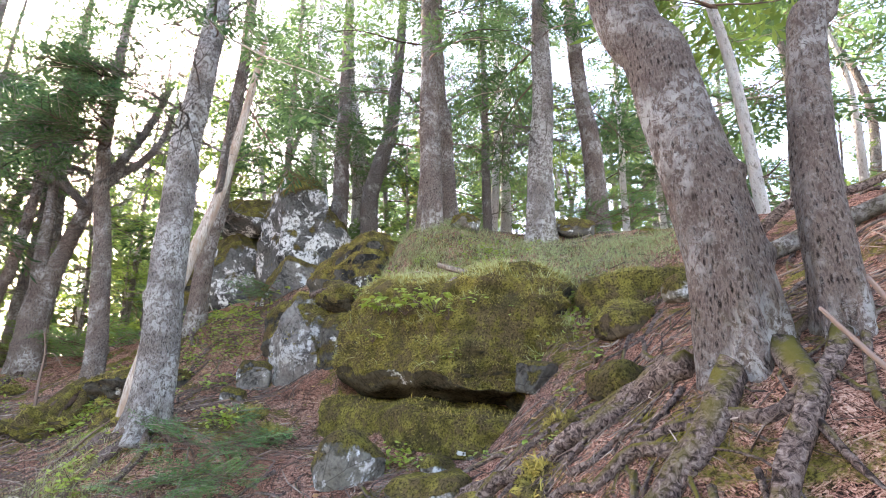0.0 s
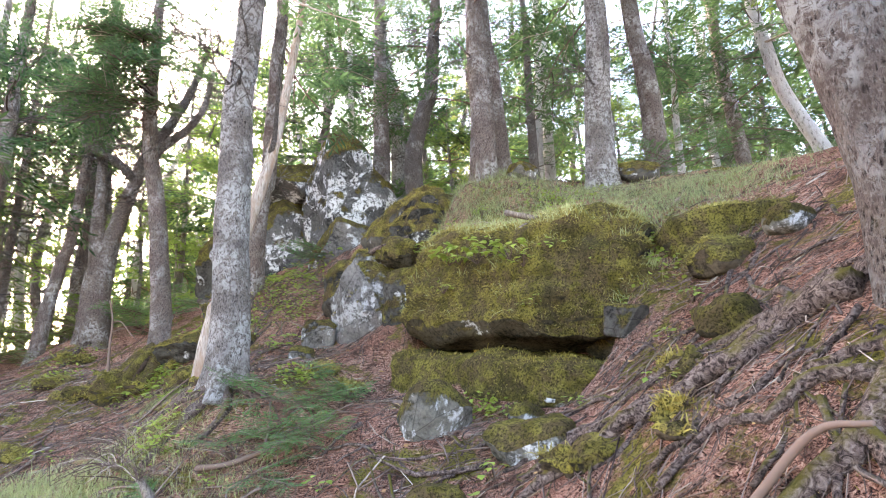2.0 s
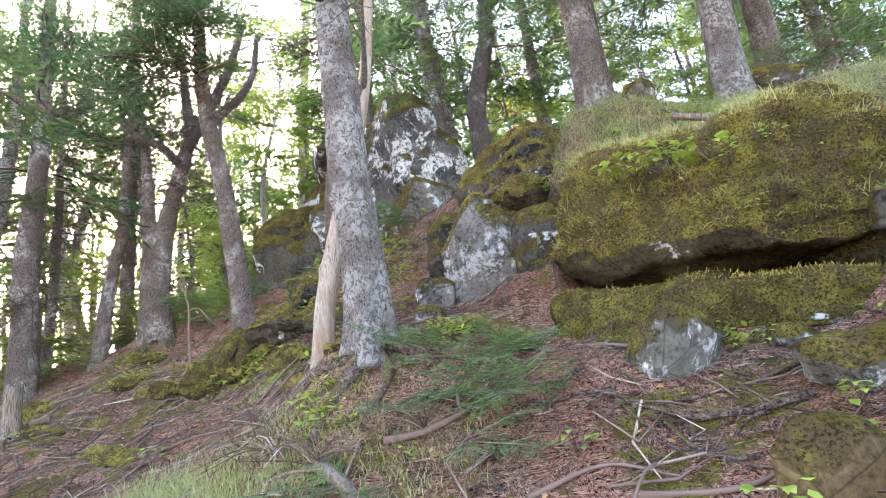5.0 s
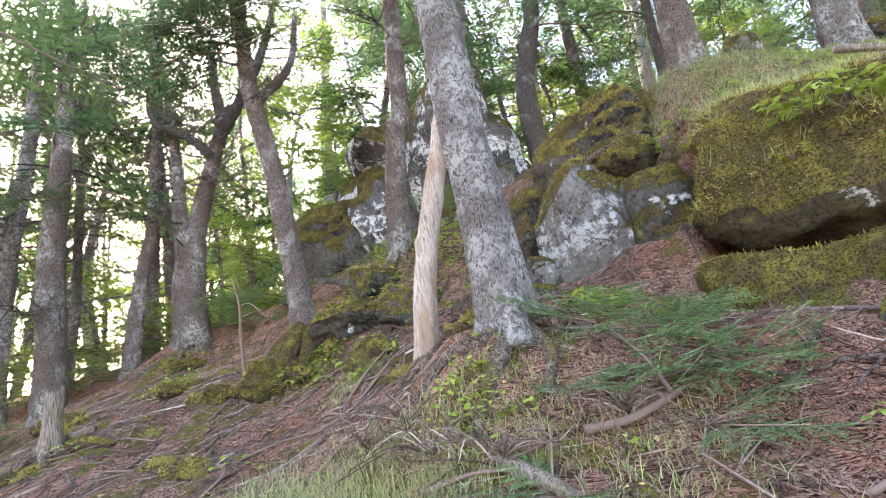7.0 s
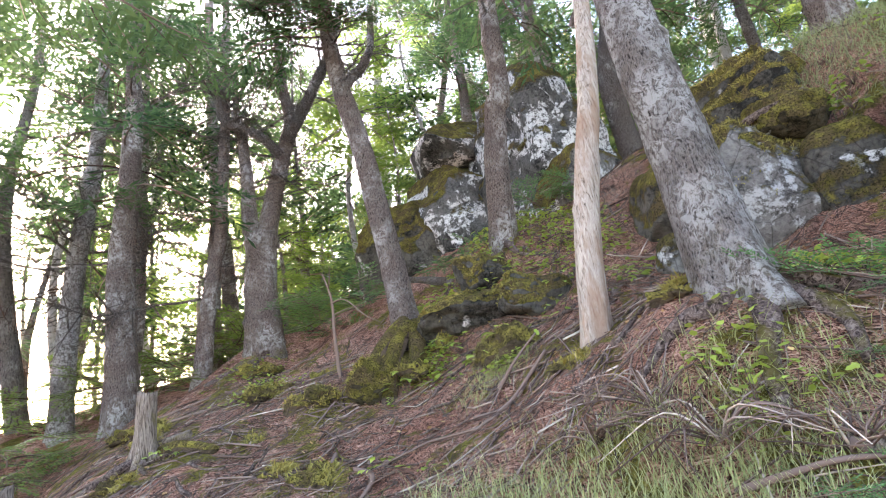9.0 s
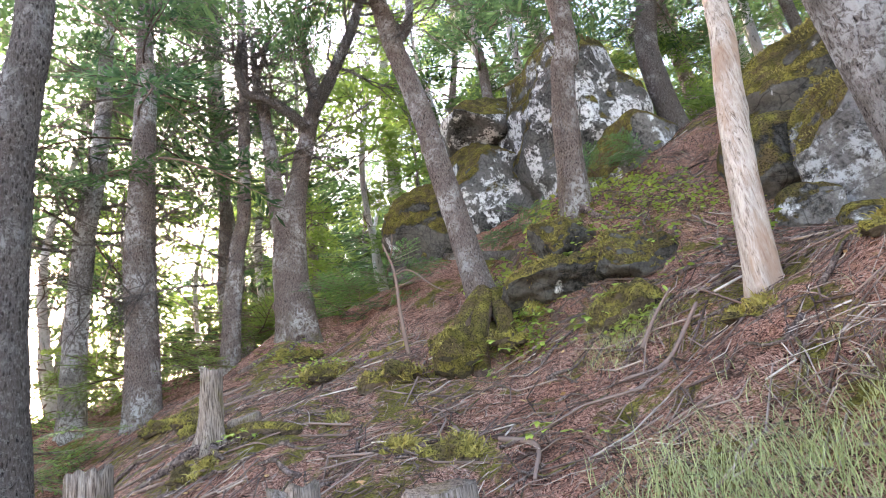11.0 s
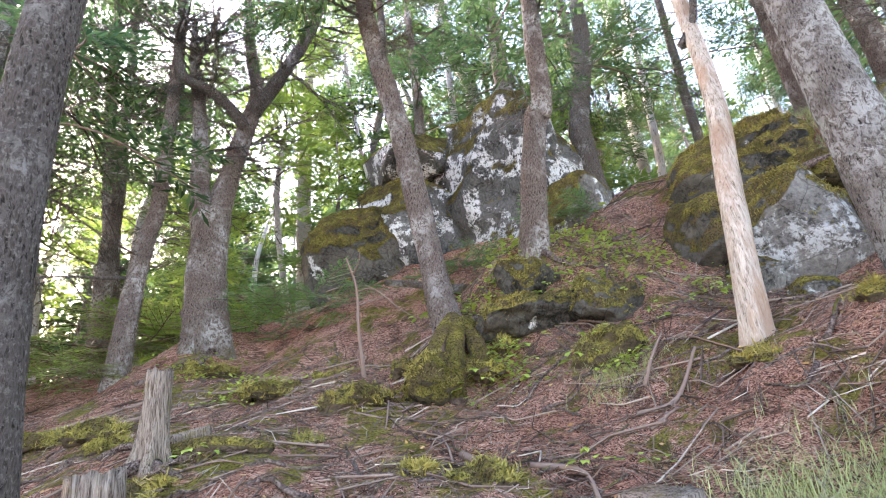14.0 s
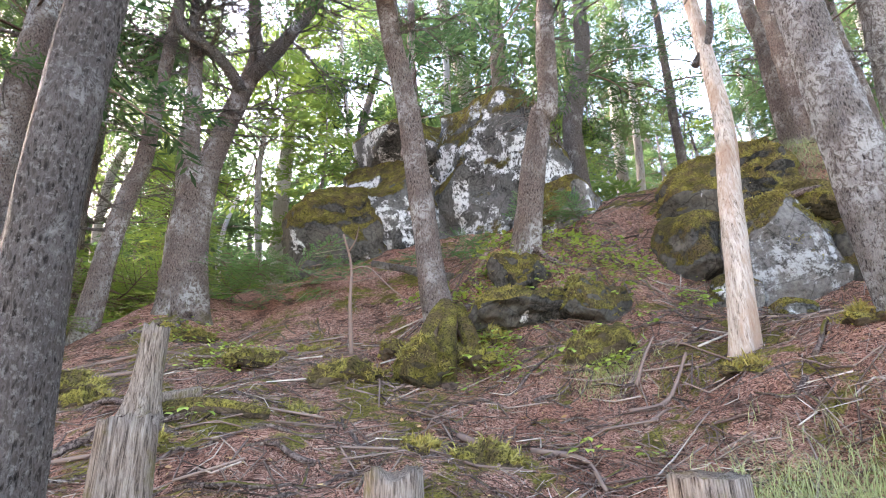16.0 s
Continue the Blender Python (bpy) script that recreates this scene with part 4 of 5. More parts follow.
sow(25, -26, -7.5, 11.5, 30, 1.9, clear)
sow(28, -6, 16, 13, 30, 1.8, clear)
sow(7, 4.2, 14, 6.5, 13, 2.4, clear, (0.1, 0.1, 0.2, 0.0, 0.3, 0.0, 0.3))
sow(10, -24, -13, 4, 12, 2.2, clear)
sow(24, -30, -9.5, 14, 34, 1.3, clear, (0.0, 0.0, 0.1, 0.0, 0.1, 0.0, 0.8))
# unseen trees behind the camera, added only to hold back light from there
sow(8, -20, 14, -16, -5, 3.0, lambda x, y: True)
for x, y, k in ((-5.2, 16.6, 0), (-1.6, 16.2, 2), (-3.4, 18.0, 0), (-0.8, 20.5, 0), (-6.6, 14.6, 3), (-9.2, 13.4, 3), (-9.9, 16.2, 3), (-1.0, 13.6, 3), (3.6, 14.2, 3), (-6.0, 16.4, 4), (-13.2, 13.6, 3)):
    plant(KINDS[k], x, y, x * 77 % 360)


def far_woods():
    """The closed wood further off, behind the single trees."""
    rng = np.random.default_rng(88)
    t = thing("far_woods", (0, 0, 0), "distant green conifer wood with grey trunks behind the slope", "wood", "", "stuff")
    trunks, twigs, green = Heap(), Heap(), Heap()
    for k in range(80):
        if k < 44:
            x, y = rng.uniform(-20, -4), rng.uniform(24, 48)
        else:
            x, y = rng.uniform(-4, 34), rng.uniform(27, 50)
        z, h = float(lie(x, y)), rng.uniform(6, 11.5)
        line = spline([(x, y, z - 0.5), (x + rng.normal() * 0.2, y, z + h * 0.5), (x + rng.normal() * 0.4, y, z + h)], 1.2)
        trunks.add(*tube(line, np.linspace(rng.uniform(0.12, 0.22), 0.03, len(line)), 6))
        boughs(twigs, green, line, rng.uniform(0.2, 0.5), 1.0, 22, 2.5, 900 + k, FRONDS_WOOD, 0.0)
    part("trunk_mass", trunks.mesh("trunk_mass", BARK_FAR), t)
    part("crown", green.mesh("crown", NEEDLES, False), t)


far_woods()


# ---- roots ----
def root(parent, points, r0, r1, sink=0.25):
    """A root that creeps over the ground through x, y points."""
    flat = spline([(x, y, 0) for x, y in points], 0.09)
    n = len(flat)
    base = np.array(parent.location) if parent else np.zeros(3)
    r = np.linspace(r0, r1, n) * 0.6
    wob = [0.05 * noise.noise(Vector((i * 0.23, r0 * 90, k * 7.0))) for k in (1, 2) for i in range(n)]
    flat = [(x + wob[i], y + wob[n + i], 0) for i, (x, y, _) in enumerate(flat)]
    line = np.array([[x, y, land(x, y) + r[i] * (1 - 2 * sink) + 0.05 * noise.noise(Vector((x * 5, y * 5, r0 * 50)))] for i, (x, y, _) in enumerate(flat)]) - base
    off = r0 * 77
    v, q, t = tube(line, r, 10, lambda ang, i: 1 + 0.38 * np.array([noise.noise(Vector((math.cos(a) * 1.5, math.sin(a) * 1.5, i * 0.33 + off))) for a in ang]))
    me = raw_mesh("root", v, [q, t], ROOT)
    if parent:
        return part("root", me, parent)
    ob = new("tree_root", me)
    return tagged(ob, "bare brown root creeping over the needle litter", "root", "roots on the slope")


trees_by_place = {(round(o.location.x, 1), round(o.location.y, 1)): o for o in scene.objects if o.parent is None and o.get("category") in ("tree", "dead tree")}
d_tree, slim_tree = trees_by_place[(1.4, 2.4)], trees_by_place[(1.7, 2.2)]
g_tree = trees_by_place[(-4.3, 9.1)]
for pts, r0, r1 in (([(1.28, 2.36), (1.1, 2.18), (0.95, 2.1), (0.75, 2.04), (0.55, 2.06), (0.3, 1.98)], 0.125, 0.06),
                    ([(1.2, 2.6), (1.02, 2.84), (0.8, 2.8), (0.62, 2.97), (0.36, 3.15), (0.08, 3.28), (-0.2, 3.42), (-0.42, 3.4)], 0.115, 0.05),
                    ([(1.05, 2.8), (0.86, 3.05), (0.66, 3.1), (0.45, 3.38), (0.2, 3.46), (-0.02, 3.66), (-0.2, 3.7)], 0.09, 0.035),
                    ([(1.3, 2.6), (1.38, 2.95), (1.3, 3.3), (1.5, 3.7), (1.52, 4.1), (1.64, 4.4)], 0.085, 0.03),
                    ([(1.2, 2.7), (1.16, 3.1), (0.95, 3.4), (0.85, 3.75), (0.55, 3.96), (0.4, 4.25), (0.15, 4.3)], 0.075, 0.03),
                    ([(1.42, 2.25), (1.3, 1.95), (1.12, 1.82), (0.92, 1.7), (0.75, 1.52)], 0.1, 0.045),
                    ([(1.6, 2.15), (1.38, 2.0), (1.15, 2.02), (0.98, 2.24), (0.82, 2.4)], 0.07, 0.04),
                    ([(0.92, 2.14), (0.8, 2.32), (0.62, 2.4), (0.5, 2.6), (0.28, 2.62)], 0.055, 0.025),
                    ([(0.72, 2.04), (0.7, 1.84), (0.58, 1.72)], 0.06, 0.03),
                    ([(0.7, 3.0), (0.56, 2.86), (0.46, 2.68), (0.3, 2.78)], 0.045, 0.02),
                    ([(0.62, 2.97), (0.5, 3.2), (0.28, 3.06), (0.1, 3.12)], 0.045, 0.02),
                    ([(0.95, 3.4), (0.7, 3.5), (0.5, 3.68), (0.22, 3.82), (0.0, 3.95), (-0.3, 3.98)], 0.06, 0.025)):
    root(d_tree, pts, r0, r1, 0.27)
for pts, r0, r1 in (([(1.72, 2.15), (1.5, 1.9), (1.38, 1.62)], 0.04, 0.02), ([(1.75, 2.3), (1.55, 2.35), (1.4, 2.15)], 0.06, 0.03)):
    root(slim_tree, pts, r0, r1)
for pts, r0, r1 in (([(-3.0, 5.5), (-3.08, 5.3), (-3.2, 5.1), (-3.3, 4.85)], 0.13, 0.05), ([(-3.1, 5.6), (-3.3, 5.5), (-3.5, 5.55), (-3.75, 5.5)], 0.09, 0.03),
                    ([(-2.9, 5.5), (-2.8, 5.25), (-2.85, 5.0)], 0.1, 0.04), ([(-2.85, 5.6), (-2.6, 5.45), (-2.3, 5.5)], 0.09, 0.03)):
    root(a_tree, pts, r0, r1)
for pts, r0, r1 in (([(-5.6, 8.55), (-5.8, 8.35), (-6.0, 8.25), (-6.25, 8.3)], 0.1, 0.04), ([(-5.55, 8.5), (-5.62, 8.2), (-5.7, 7.95)], 0.09, 0.04), ([(-5.45, 8.5), (-5.35, 8.25), (-5.3, 8.0)], 0.075, 0.035),
                    ([(-5.4, 8.65), (-5.1, 8.75), (-4.8, 8.6), (-4.5, 8.1)], 0.07, 0.03)):
    root(f_tree, pts, r0, r1)
for pts in ([(-5.52, 8.5, 1.95), (-5.72, 8.3, 1.72), (-5.9, 8.15, 1.4), (-5.98, 8.05, 1.1)], [(-5.5, 8.45, 1.9), (-5.6, 8.22, 1.65), (-5.66, 8.05, 1.35), (-5.68, 7.95, 1.05)], [(-5.42, 8.48, 1.9), (-5.38, 8.25, 1.62), (-5.36, 8.1, 1.35), (-5.34, 8.0, 1.05)]):
    leg, _ = limb(f_tree, pts, 0.1, 0.085, ROOT_MOSSY, 12, "root")
for pts, r0, r1 in (([(-4.35, 9.0), (-4.6, 8.75), (-4.9, 8.65)], 0.09, 0.03), ([(-4.2, 8.95), (-4.05, 8.7), (-3.8, 8.6)], 0.08, 0.03)):
    root(g_tree, pts, r0, r1)
for pts, r0, r1 in (([(-8.4, 10.9), (-8.7, 10.5), (-9.1, 10.2)], 0.13, 0.05), ([(-8.6, 10.9), (-8.4, 10.4), (-8.3, 10.0)], 0.1, 0.04)):
    root(l_tree, pts, r0, r1)
for pts, r0, r1 in (([(-5.0, 9.2), (-4.72, 8.5), (-4.4, 7.9), (-4.1, 7.7), (-3.6, 7.3)], 0.035, 0.02), ([(-4.9, 8.0), (-4.4, 7.75), (-4.0, 7.6), (-3.6, 7.5)], 0.03, 0.015),
                    ([(-0.4, 4.2), (-0.98, 4.38), (-1.48, 4.7), (-1.9, 4.8)], 0.035, 0.015), ([(-0.2, 4.6), (-0.7, 4.5), (-1.3, 4.5), (-1.6, 4.3)], 0.03, 0.012),
                    ([(1.9, 4.6), (1.6, 4.45), (1.3, 4.5), (1.15, 4.2)], 0.035, 0.015), ([(2.2, 4.9), (1.8, 4.75), (1.5, 4.4), (1.35, 3.9)], 0.04, 0.018),
                    ([(-7.2, 7.1), (-7.7, 6.8), (-8.2, 6.75), (-8.8, 6.6)], 0.03, 0.012), ([(-6.9, 6.5), (-7.3, 6.7), (-7.9, 6.3), (-8.3, 6.1)], 0.03, 0.012),
                    ([(-8.2, 7.9), (-8.9, 8.1), (-9.5, 8.0), (-10.2, 8.3)], 0.05, 0.02), ([(-7.6, 6.4), (-7.0, 6.25), (-6.5, 6.3)], 0.025, 0.012)):
    root(None, pts, r0, r1)


# thin roots that net the slope
net_rng = np.random.default_rng(12)
for x0, x1, y0, y1, count in ((-5.6, -2.8, 6.7, 9.8, 80), (-0.6, 1.6, 1.7, 4.6, 55), (0.5, 2.3, 1.7, 3.8, 30), (-7.0, -3.0, 5.6, 7.4, 24), (-2.4, -0.4, 3.8, 5.2, 12), (-9.0, -6.0, 6.0, 8.0, 18), (-9.5, -6.5, 8.5, 10.5, 8), (1.2, 2.6, 3.6, 5.0, 8), (2.0, 3.6, 2.2, 4.6, 26)):
    for _ in range(count):
        x, y, az, reach = net_rng.uniform(x0, x1), net_rng.uniform(y0, y1), net_rng.uniform(0, 6.28), net_rng.uniform(0.35, 0.9)
        pts = [(x, y)]
        for _ in range(3):
            az += net_rng.normal() * 0.7
            x, y = x + math.cos(az) * reach / 3, y + math.sin(az) * reach / 3
            pts.append((x, y))
        r = net_rng.uniform(0.012, 0.03)
        root(None, pts, r, r * 0.4, 0.1)


# ---- stumps, posts and logs ----
def stump(x, y, height, radius, label, seed, flare=0.15, lean=(0.0, 0.0), taper=0.92, rim=1.0):
    z = land(x, y)
    t = thing("tree_stump", (x, y, z), label, "stump", "stumps")
    rng = np.random.default_rng(seed)
    line = np.array([[lean[0] * h, lean[1] * h, h] for h in np.linspace(-0.2, height, 14)])
    phase = rng.uniform(0, 6, 3)

    def warp(ang, i):
        h = line[i][2]
        out = 1 + flare * math.exp(-max(h, 0) / 0.12) * (0.6 + 0.6 * np.cos(5 * ang + phase[0]))
        out = out + 0.02 * np.cos(9 * ang + phase[1]) + 0.06 * np.array([noise.noise(Vector((math.cos(a) * 3, math.sin(a) * 3, h * 2 + seed))) for a in ang])
        return out

    v, q, tri = tube(line, radius * np.linspace(1, taper, 14), 36, warp)
    # the broken rim stands up unevenly
    ring = slice(13 * 36, 14 * 36)
    v[ring, 2] += rim * np.array([0.05 * noise.noise(Vector((math.cos(a) * 2.2, math.sin(a) * 2.2, seed * 1.7))) + 0.03 * noise.noise(Vector((a * 6, seed, 0))) for a in np.linspace(0, 6.283, 36, endpoint=False)])
    v[-1, 2] -= 0.02
    part("stump_wood", raw_mesh("stump_wood", v, [q, tri], STUMP), t)
    return t


stump(-7.66, 5.62, 0.6, 0.115, "grey weathered stump beside the path", 41)
stump(-6.62, 5.65, 0.32, 0.135, "low split grey stump beside the path", 42)
stump(-5.78, 4.75, 0.6, 0.13, "broad sawn grey stump with a pale top", 43, rim=0.3)
post = stump(-8.05, 7.5, 0.68, 0.105, "tall narrow weathered stump with spreading roots", 44, 0.8, (0.05, 0.0), 0.85)
for pts in ([(-8.05, 7.45), (-8.25, 7.25), (-8.5, 7.1), (-8.75, 6.8)], [(-7.98, 7.42), (-7.9, 7.25), (-7.75, 7.1)]):
    root(post, pts, 0.07, 0.03)


def log(points, r0, r1, label, mat, name="fallen_log", category="log", group="fallen wood", sides=14, rough=0.25):
    line = spline(points, 0.06)
    base = line.mean(0)
    line = line - base
    off = r0 * 131
    v, q, t = tube(line, np.linspace(r0, r1, len(line)), sides, lambda ang, i: 1 + rough * np.array([noise.noise(Vector((math.cos(a) * 1.3, math.sin(a) * 1.3, i * 0.2 + off))) for a in ang]))
    ob = new(name, raw_mesh(name, v, [q, t], mat))
    ob.location = base
    return tagged(ob, label, category, group)


log([on(-7.97, 7.62, 0.05), on(-7.6, 7.45, 0.04), on(-7.2, 7.32, 0.03)], 0.06, 0.045, "mossy log lying at the foot of a stump", MOSS_MOUND)
log([on(-3.15, 4.65, 0.03), on(-2.95, 4.45, 0.05), on(-2.8, 4.25, 0.02)], 0.045, 0.03, "weathered grey piece of driftwood-like log", STUMP)
log([on(-8.0, 7.75, 0.1), on(-7.7, 7.7, 0.09)], 0.045, 0.04, "short split piece of grey log", STUMP)
log([on(2.45, 3.9, 0.12), on(2.8, 3.65, 0.1), on(3.2, 3.4, 0.12)], 0.07, 0.06, "dark fallen log on the upper slope", BARK_DARK)
log([on(2.55, 4.1, 0.25), on(2.82, 3.95, 0.33), on(3.1, 3.75, 0.2), on(3.4, 3.6, 0.2)], 0.045, 0.03, "bent grey fallen branch on the upper slope", ROOT)
log([on(-6.0, 10.6, 0.5), on(-5.6, 10.4, 0.42), on(-5.3, 10.2, 0.25), on(-5.0, 9.95, 0.0)], 0.045, 0.07, "dark bent dead trunk leaning at the crag", BARK_DARK)

log([(-1.98, 7.5, 3.02), (-1.75, 7.3, 3.1), (-1.5, 7.22, 3.15), (-1.32, 7.3, 3.25)], 0.04, 0.022, "crooked dark root lying on the grey rock", ROOT, rough=0.4)

log([(-0.06, 6.05, 3.15), (0.37, 5.92, 2.99), (0.87, 5.75, 2.75), (1.3, 5.6, 2.56)], 0.034, 0.016, "pale forked dead branch lying on the grassy boulder", STUMP, rough=0.35)
log([(0.0, 5.88, 2.85), (0.18, 5.9, 2.96), (0.4, 5.92, 2.98)], 0.03, 0.024, "pale short fork of a dead branch on the boulder", STUMP, rough=0.35)

# fallen sticks, each one by itself
stick_rng = np.random.default_rng(9)


def stick(points, r0, label="grey dead stick on the needle litter", mat=None):
    pts = [on(p[0], p[1], r0 * 0.8 + (p[2] if len(p) > 2 else 0.0)) for p in points]
    return log(pts, r0, r0 * 0.5, label, mat or TWIG, "fallen_stick", "stick", "fallen sticks", 7, 0.35)


for pts, r in (([(-4.72, 6.68), (-4.45, 6.6), (-4.1, 6.75, 0.06)], 0.022), ([(-4.77, 6.46), (-4.51, 6.51)], 0.014), ([(-4.51, 6.86), (-4.35, 6.95, 0.08), (-4.14, 7.06, 0.12)], 0.018),
               ([(-5.92, 6.95), (-5.85, 6.6), (-5.88, 6.3)], 0.025), ([(-6.6, 7.95), (-6.2, 7.8), (-5.9, 7.85)], 0.012), ([(-5.6, 6.46), (-5.4, 6.2), (-5.45, 5.9)], 0.022),
               ([(-2.75, 4.72), (-2.5, 4.76, 0.02), (-2.2, 4.86, 0.03)], 0.03), ([(-2.25, 4.86, 0.02), (-2.3, 5.1, 0.1), (-2.4, 5.35, 0.08)], 0.014),
               
               ([(-1.25, 5.5), (-0.95, 5.35, 0.02), (-0.6, 5.3)], 0.025), ([(-3.2, 4.7), (-2.95, 4.5), (-2.8, 4.3)], 0.03), ([(-3.6, 4.75), (-3.3, 4.62, 0.05), (-3.0, 4.6)], 0.015),
               ([(-8.4, 9.6), (-7.9, 9.2), (-7.4, 9.2)], 0.02), ([(-9.2, 9.1), (-8.6, 8.9), (-8.0, 9.1)], 0.025), ([(-10.0, 9.5), (-9.3, 9.3), (-8.6, 9.5)], 0.03),
               ([(-8.9, 7.4), (-8.3, 7.0), (-7.8, 6.95)], 0.02), ([(-9.4, 7.9), (-8.9, 7.6), (-8.6, 7.7)], 0.018), ([(-1.4, 3.9), (-1.0, 3.75), (-0.6, 3.8)], 0.018),
               ([(-1.9, 4.1), (-1.5, 4.15), (-1.2, 3.95)], 0.015), ([(-1.6, 3.6), (-1.4, 3.85, 0.1), (-1.25, 4.1)], 0.012), ([(0.4, 2.2), (0.55, 2.0, 0.2), (0.6, 1.8, 0.3)], 0.018),
               ([(1.5, 1.55, 0.02), (1.42, 1.75, 0.15), (1.36, 1.9, 0.3)], 0.014), ([(1.7, 1.7, 0.0), (1.62, 1.85, 0.18), (1.6, 1.95, 0.3)], 0.016)):
    stick(pts, r)


# leafless sapling
def sapling():
    base = on(-6.46, 8.8)
    t = thing("dead_sapling", base, "thin leafless dead sapling standing in the litter", "sapling")
    main = spline([(0, 0, -0.1), (-0.03, 0, 0.5), (-0.03, 0.0, 0.95), (-0.12, 0, 1.3)], 0.08)
    v, q, tr = tube(main, np.linspace(0.028, 0.01, len(main)), 8)
    part("stem", raw_mesh("stem", v, [q, tr], TWIG), t)
    for pts in ([(-0.05, 0, 0.9), (0.15, -0.05, 0.92), (0.4, -0.1, 0.68), (0.6, -0.1, 0.55)], [(-0.06, 0, 1.1), (0.0, -0.1, 1.2), (0.03, -0.15, 1.35)], [(-0.04, 0, 0.75), (0.1, 0.02, 0.8), (0.3, 0.05, 0.85)]):
        s = spline(pts, 0.06)
        v, q, tr = tube(s, np.linspace(0.011, 0.004, len(s)), 5)
        part("branch", raw_mesh("branch", v, [q, tr], TWIG), t)


sapling()

# ---- stones and moss ----
rock(on(-0.8, 4.92, 0.13), (0.6, 0.42, 0.54), 31, ROCK_SMALL, "upright grey stone with white lichen spots", (8, 4, 20), "stone", "stone", "stones by the path", square=5, rough=0.035, grain=3, res=4)
rock(on(-0.1, 4.15, 0.05), (0.6, 0.45, 0.28), 32, ROCK_SMALL, "flat stone with white lichen spots", (10, -6, -20), "stone", "stone", "stones by the path", square=5, rough=0.035, grain=3, res=4)
rock(on(-0.05, 4.95, 0.05), (0.36, 0.28, 0.14), 33, ROCK_SMALL, "dark flat stone half in the soil", (0, 5, 40), "stone", "stone", "stones by the path", square=5, rough=0.02, grain=4, res=3)
rock(on(0.22, 5.02, 0.03), (0.22, 0.16, 0.1), 34, ROCK_SMALL, "small slate-grey flat stone", (20, 5, 10), "stone", "stone", "stones by the path", square=6, rough=0.01, grain=4, res=3)
rock(on(-0.72, 3.6, 0.06), (0.42, 0.36, 0.4), 35, STONE_BROWN, "rounded brown mossy stone beside the path", (0, 0, 0), "stone", "stone", "stones by the path", square=3, rough=0.02, grain=3, res=4)
rock(on(1.62, 4.75, 0.08), (0.55, 0.42, 0.36), 36, MOSS_MOUND, "moss-covered stone between roots", (0, 0, 20), "stone", "stone", "stones by the path", square=3, rough=0.03, grain=3, res=4)
rock(on(2.1, 4.55, 0.06), (0.35, 0.3, 0.25), 37, ROCK_SMALL, "pale stone between roots", (0, 10, 20), "stone", "stone", "stones by the path", square=4, rough=0.03, grain=3, res=4)
rock(on(-4.02, 8.05, 0.04), (0.75, 0.5, 0.45), 38, ROCK_DARK, "low dark stone with a cap of moss", (0, 14, 20), "stone", "stone", "stones in the slope", square=4, rough=0.09, grain=2.5, res=5)
rock(on(-4.75, 8.38, -0.06), (1.25, 0.85, 0.66), 39, ROCK_DARK, "dark ledge stone with moss and a hollow under it", (-10, 6, 8), "stone", "stone", "stones in the slope", rough=0.14, grain=1.8, square=5, cuts=[(0, -0.6, -0.8, 0.5)])
rock(on(-4.5, 8.75, 0.0), (0.9, 0.6, 0.5), 52, ROCK_DARK, "half-buried dark stone in the slope", (0, 0, 35), "stone", "stone", "stones in the slope", rough=0.12, grain=2)
rock(on(-5.75, 8.2, -0.02), (0.7, 0.55, 0.5), 53, ROCK_MOSSY, "mossy hump at the foot of the leaning tree", (0, 0, 15), "stone", "stone", "stones in the slope", rough=0.12, grain=2.5)
rock(on(-4.36, 7.5, -0.03), (0.62, 0.5, 0.42), 40, MOSS_MOUND, "bushy moss cushion on the slope", (0, 0, 30), "moss_cushion", "moss", "moss cushions", square=2.6, rough=0.09, grain=4, res=4)
rock(on(-2.62, 7.62, 0.08), (0.45, 0.4, 0.4), 46, ROCK_GREY, "grey stone between the boulders and the slope", (0, 8, 10), "stone", "stone", "stones in the slope", rough=0.05, grain=2)
rock(on(0.4, 8.0, 0.08), (0.5, 0.35, 0.28), 47, ROCK_SMALL, "pale stone at the foot of a tree", (0, 12, 40), "stone", "stone", "stones in the slope", rough=0.04, grain=2.5, res=4)
rock(on(2.1, 8.0, 0.1), (0.6, 0.45, 0.35), 48, ROCK_DARK, "grey stone at the foot of a tree", (0, 5, -20), "stone", "stone", "stones in the slope", rough=0.04, grain=2.5, res=4)
rock(on(-2.62, 7.0, 0.0), (0.36, 0.32, 0.3), 49, ROCK_GREY, "small grey stone against the boulder", (0, 5, -20), "stone", "stone", "stones in the slope", rough=0.04, grain=2.5, res=4)
for ob in [o for o in scene.objects if o.parent is None and o.type == "MESH" and o.get("category") in ("stone", "moss") and o.data.materials[0] in (ROCK_MOSSY, MOSS_MOUND, ROCK_DARK)]:
    moss_on(ob, 3000, 0.03, 60, MOSS_TUFT, 0.0)
rock(on(0.2, 3.2, -0.04), (0.36, 0.24, 0.2), 56, ROCK_MOSSY, "low mossy stone between the roots", (0, 0, 20), "stone", "stone", "stones by the path", rough=0.07, grain=3, res=4)
rock(on(1.25, 4.0, 0.0), (0.45, 0.35, 0.3), 57, ROCK_MOSSY, "mossy stone among thin roots", (0, 0, 70), "stone", "stone", "stones by the path", rough=0.06, grain=3, res=4)
moss_rng = np.random.default_rng(17)
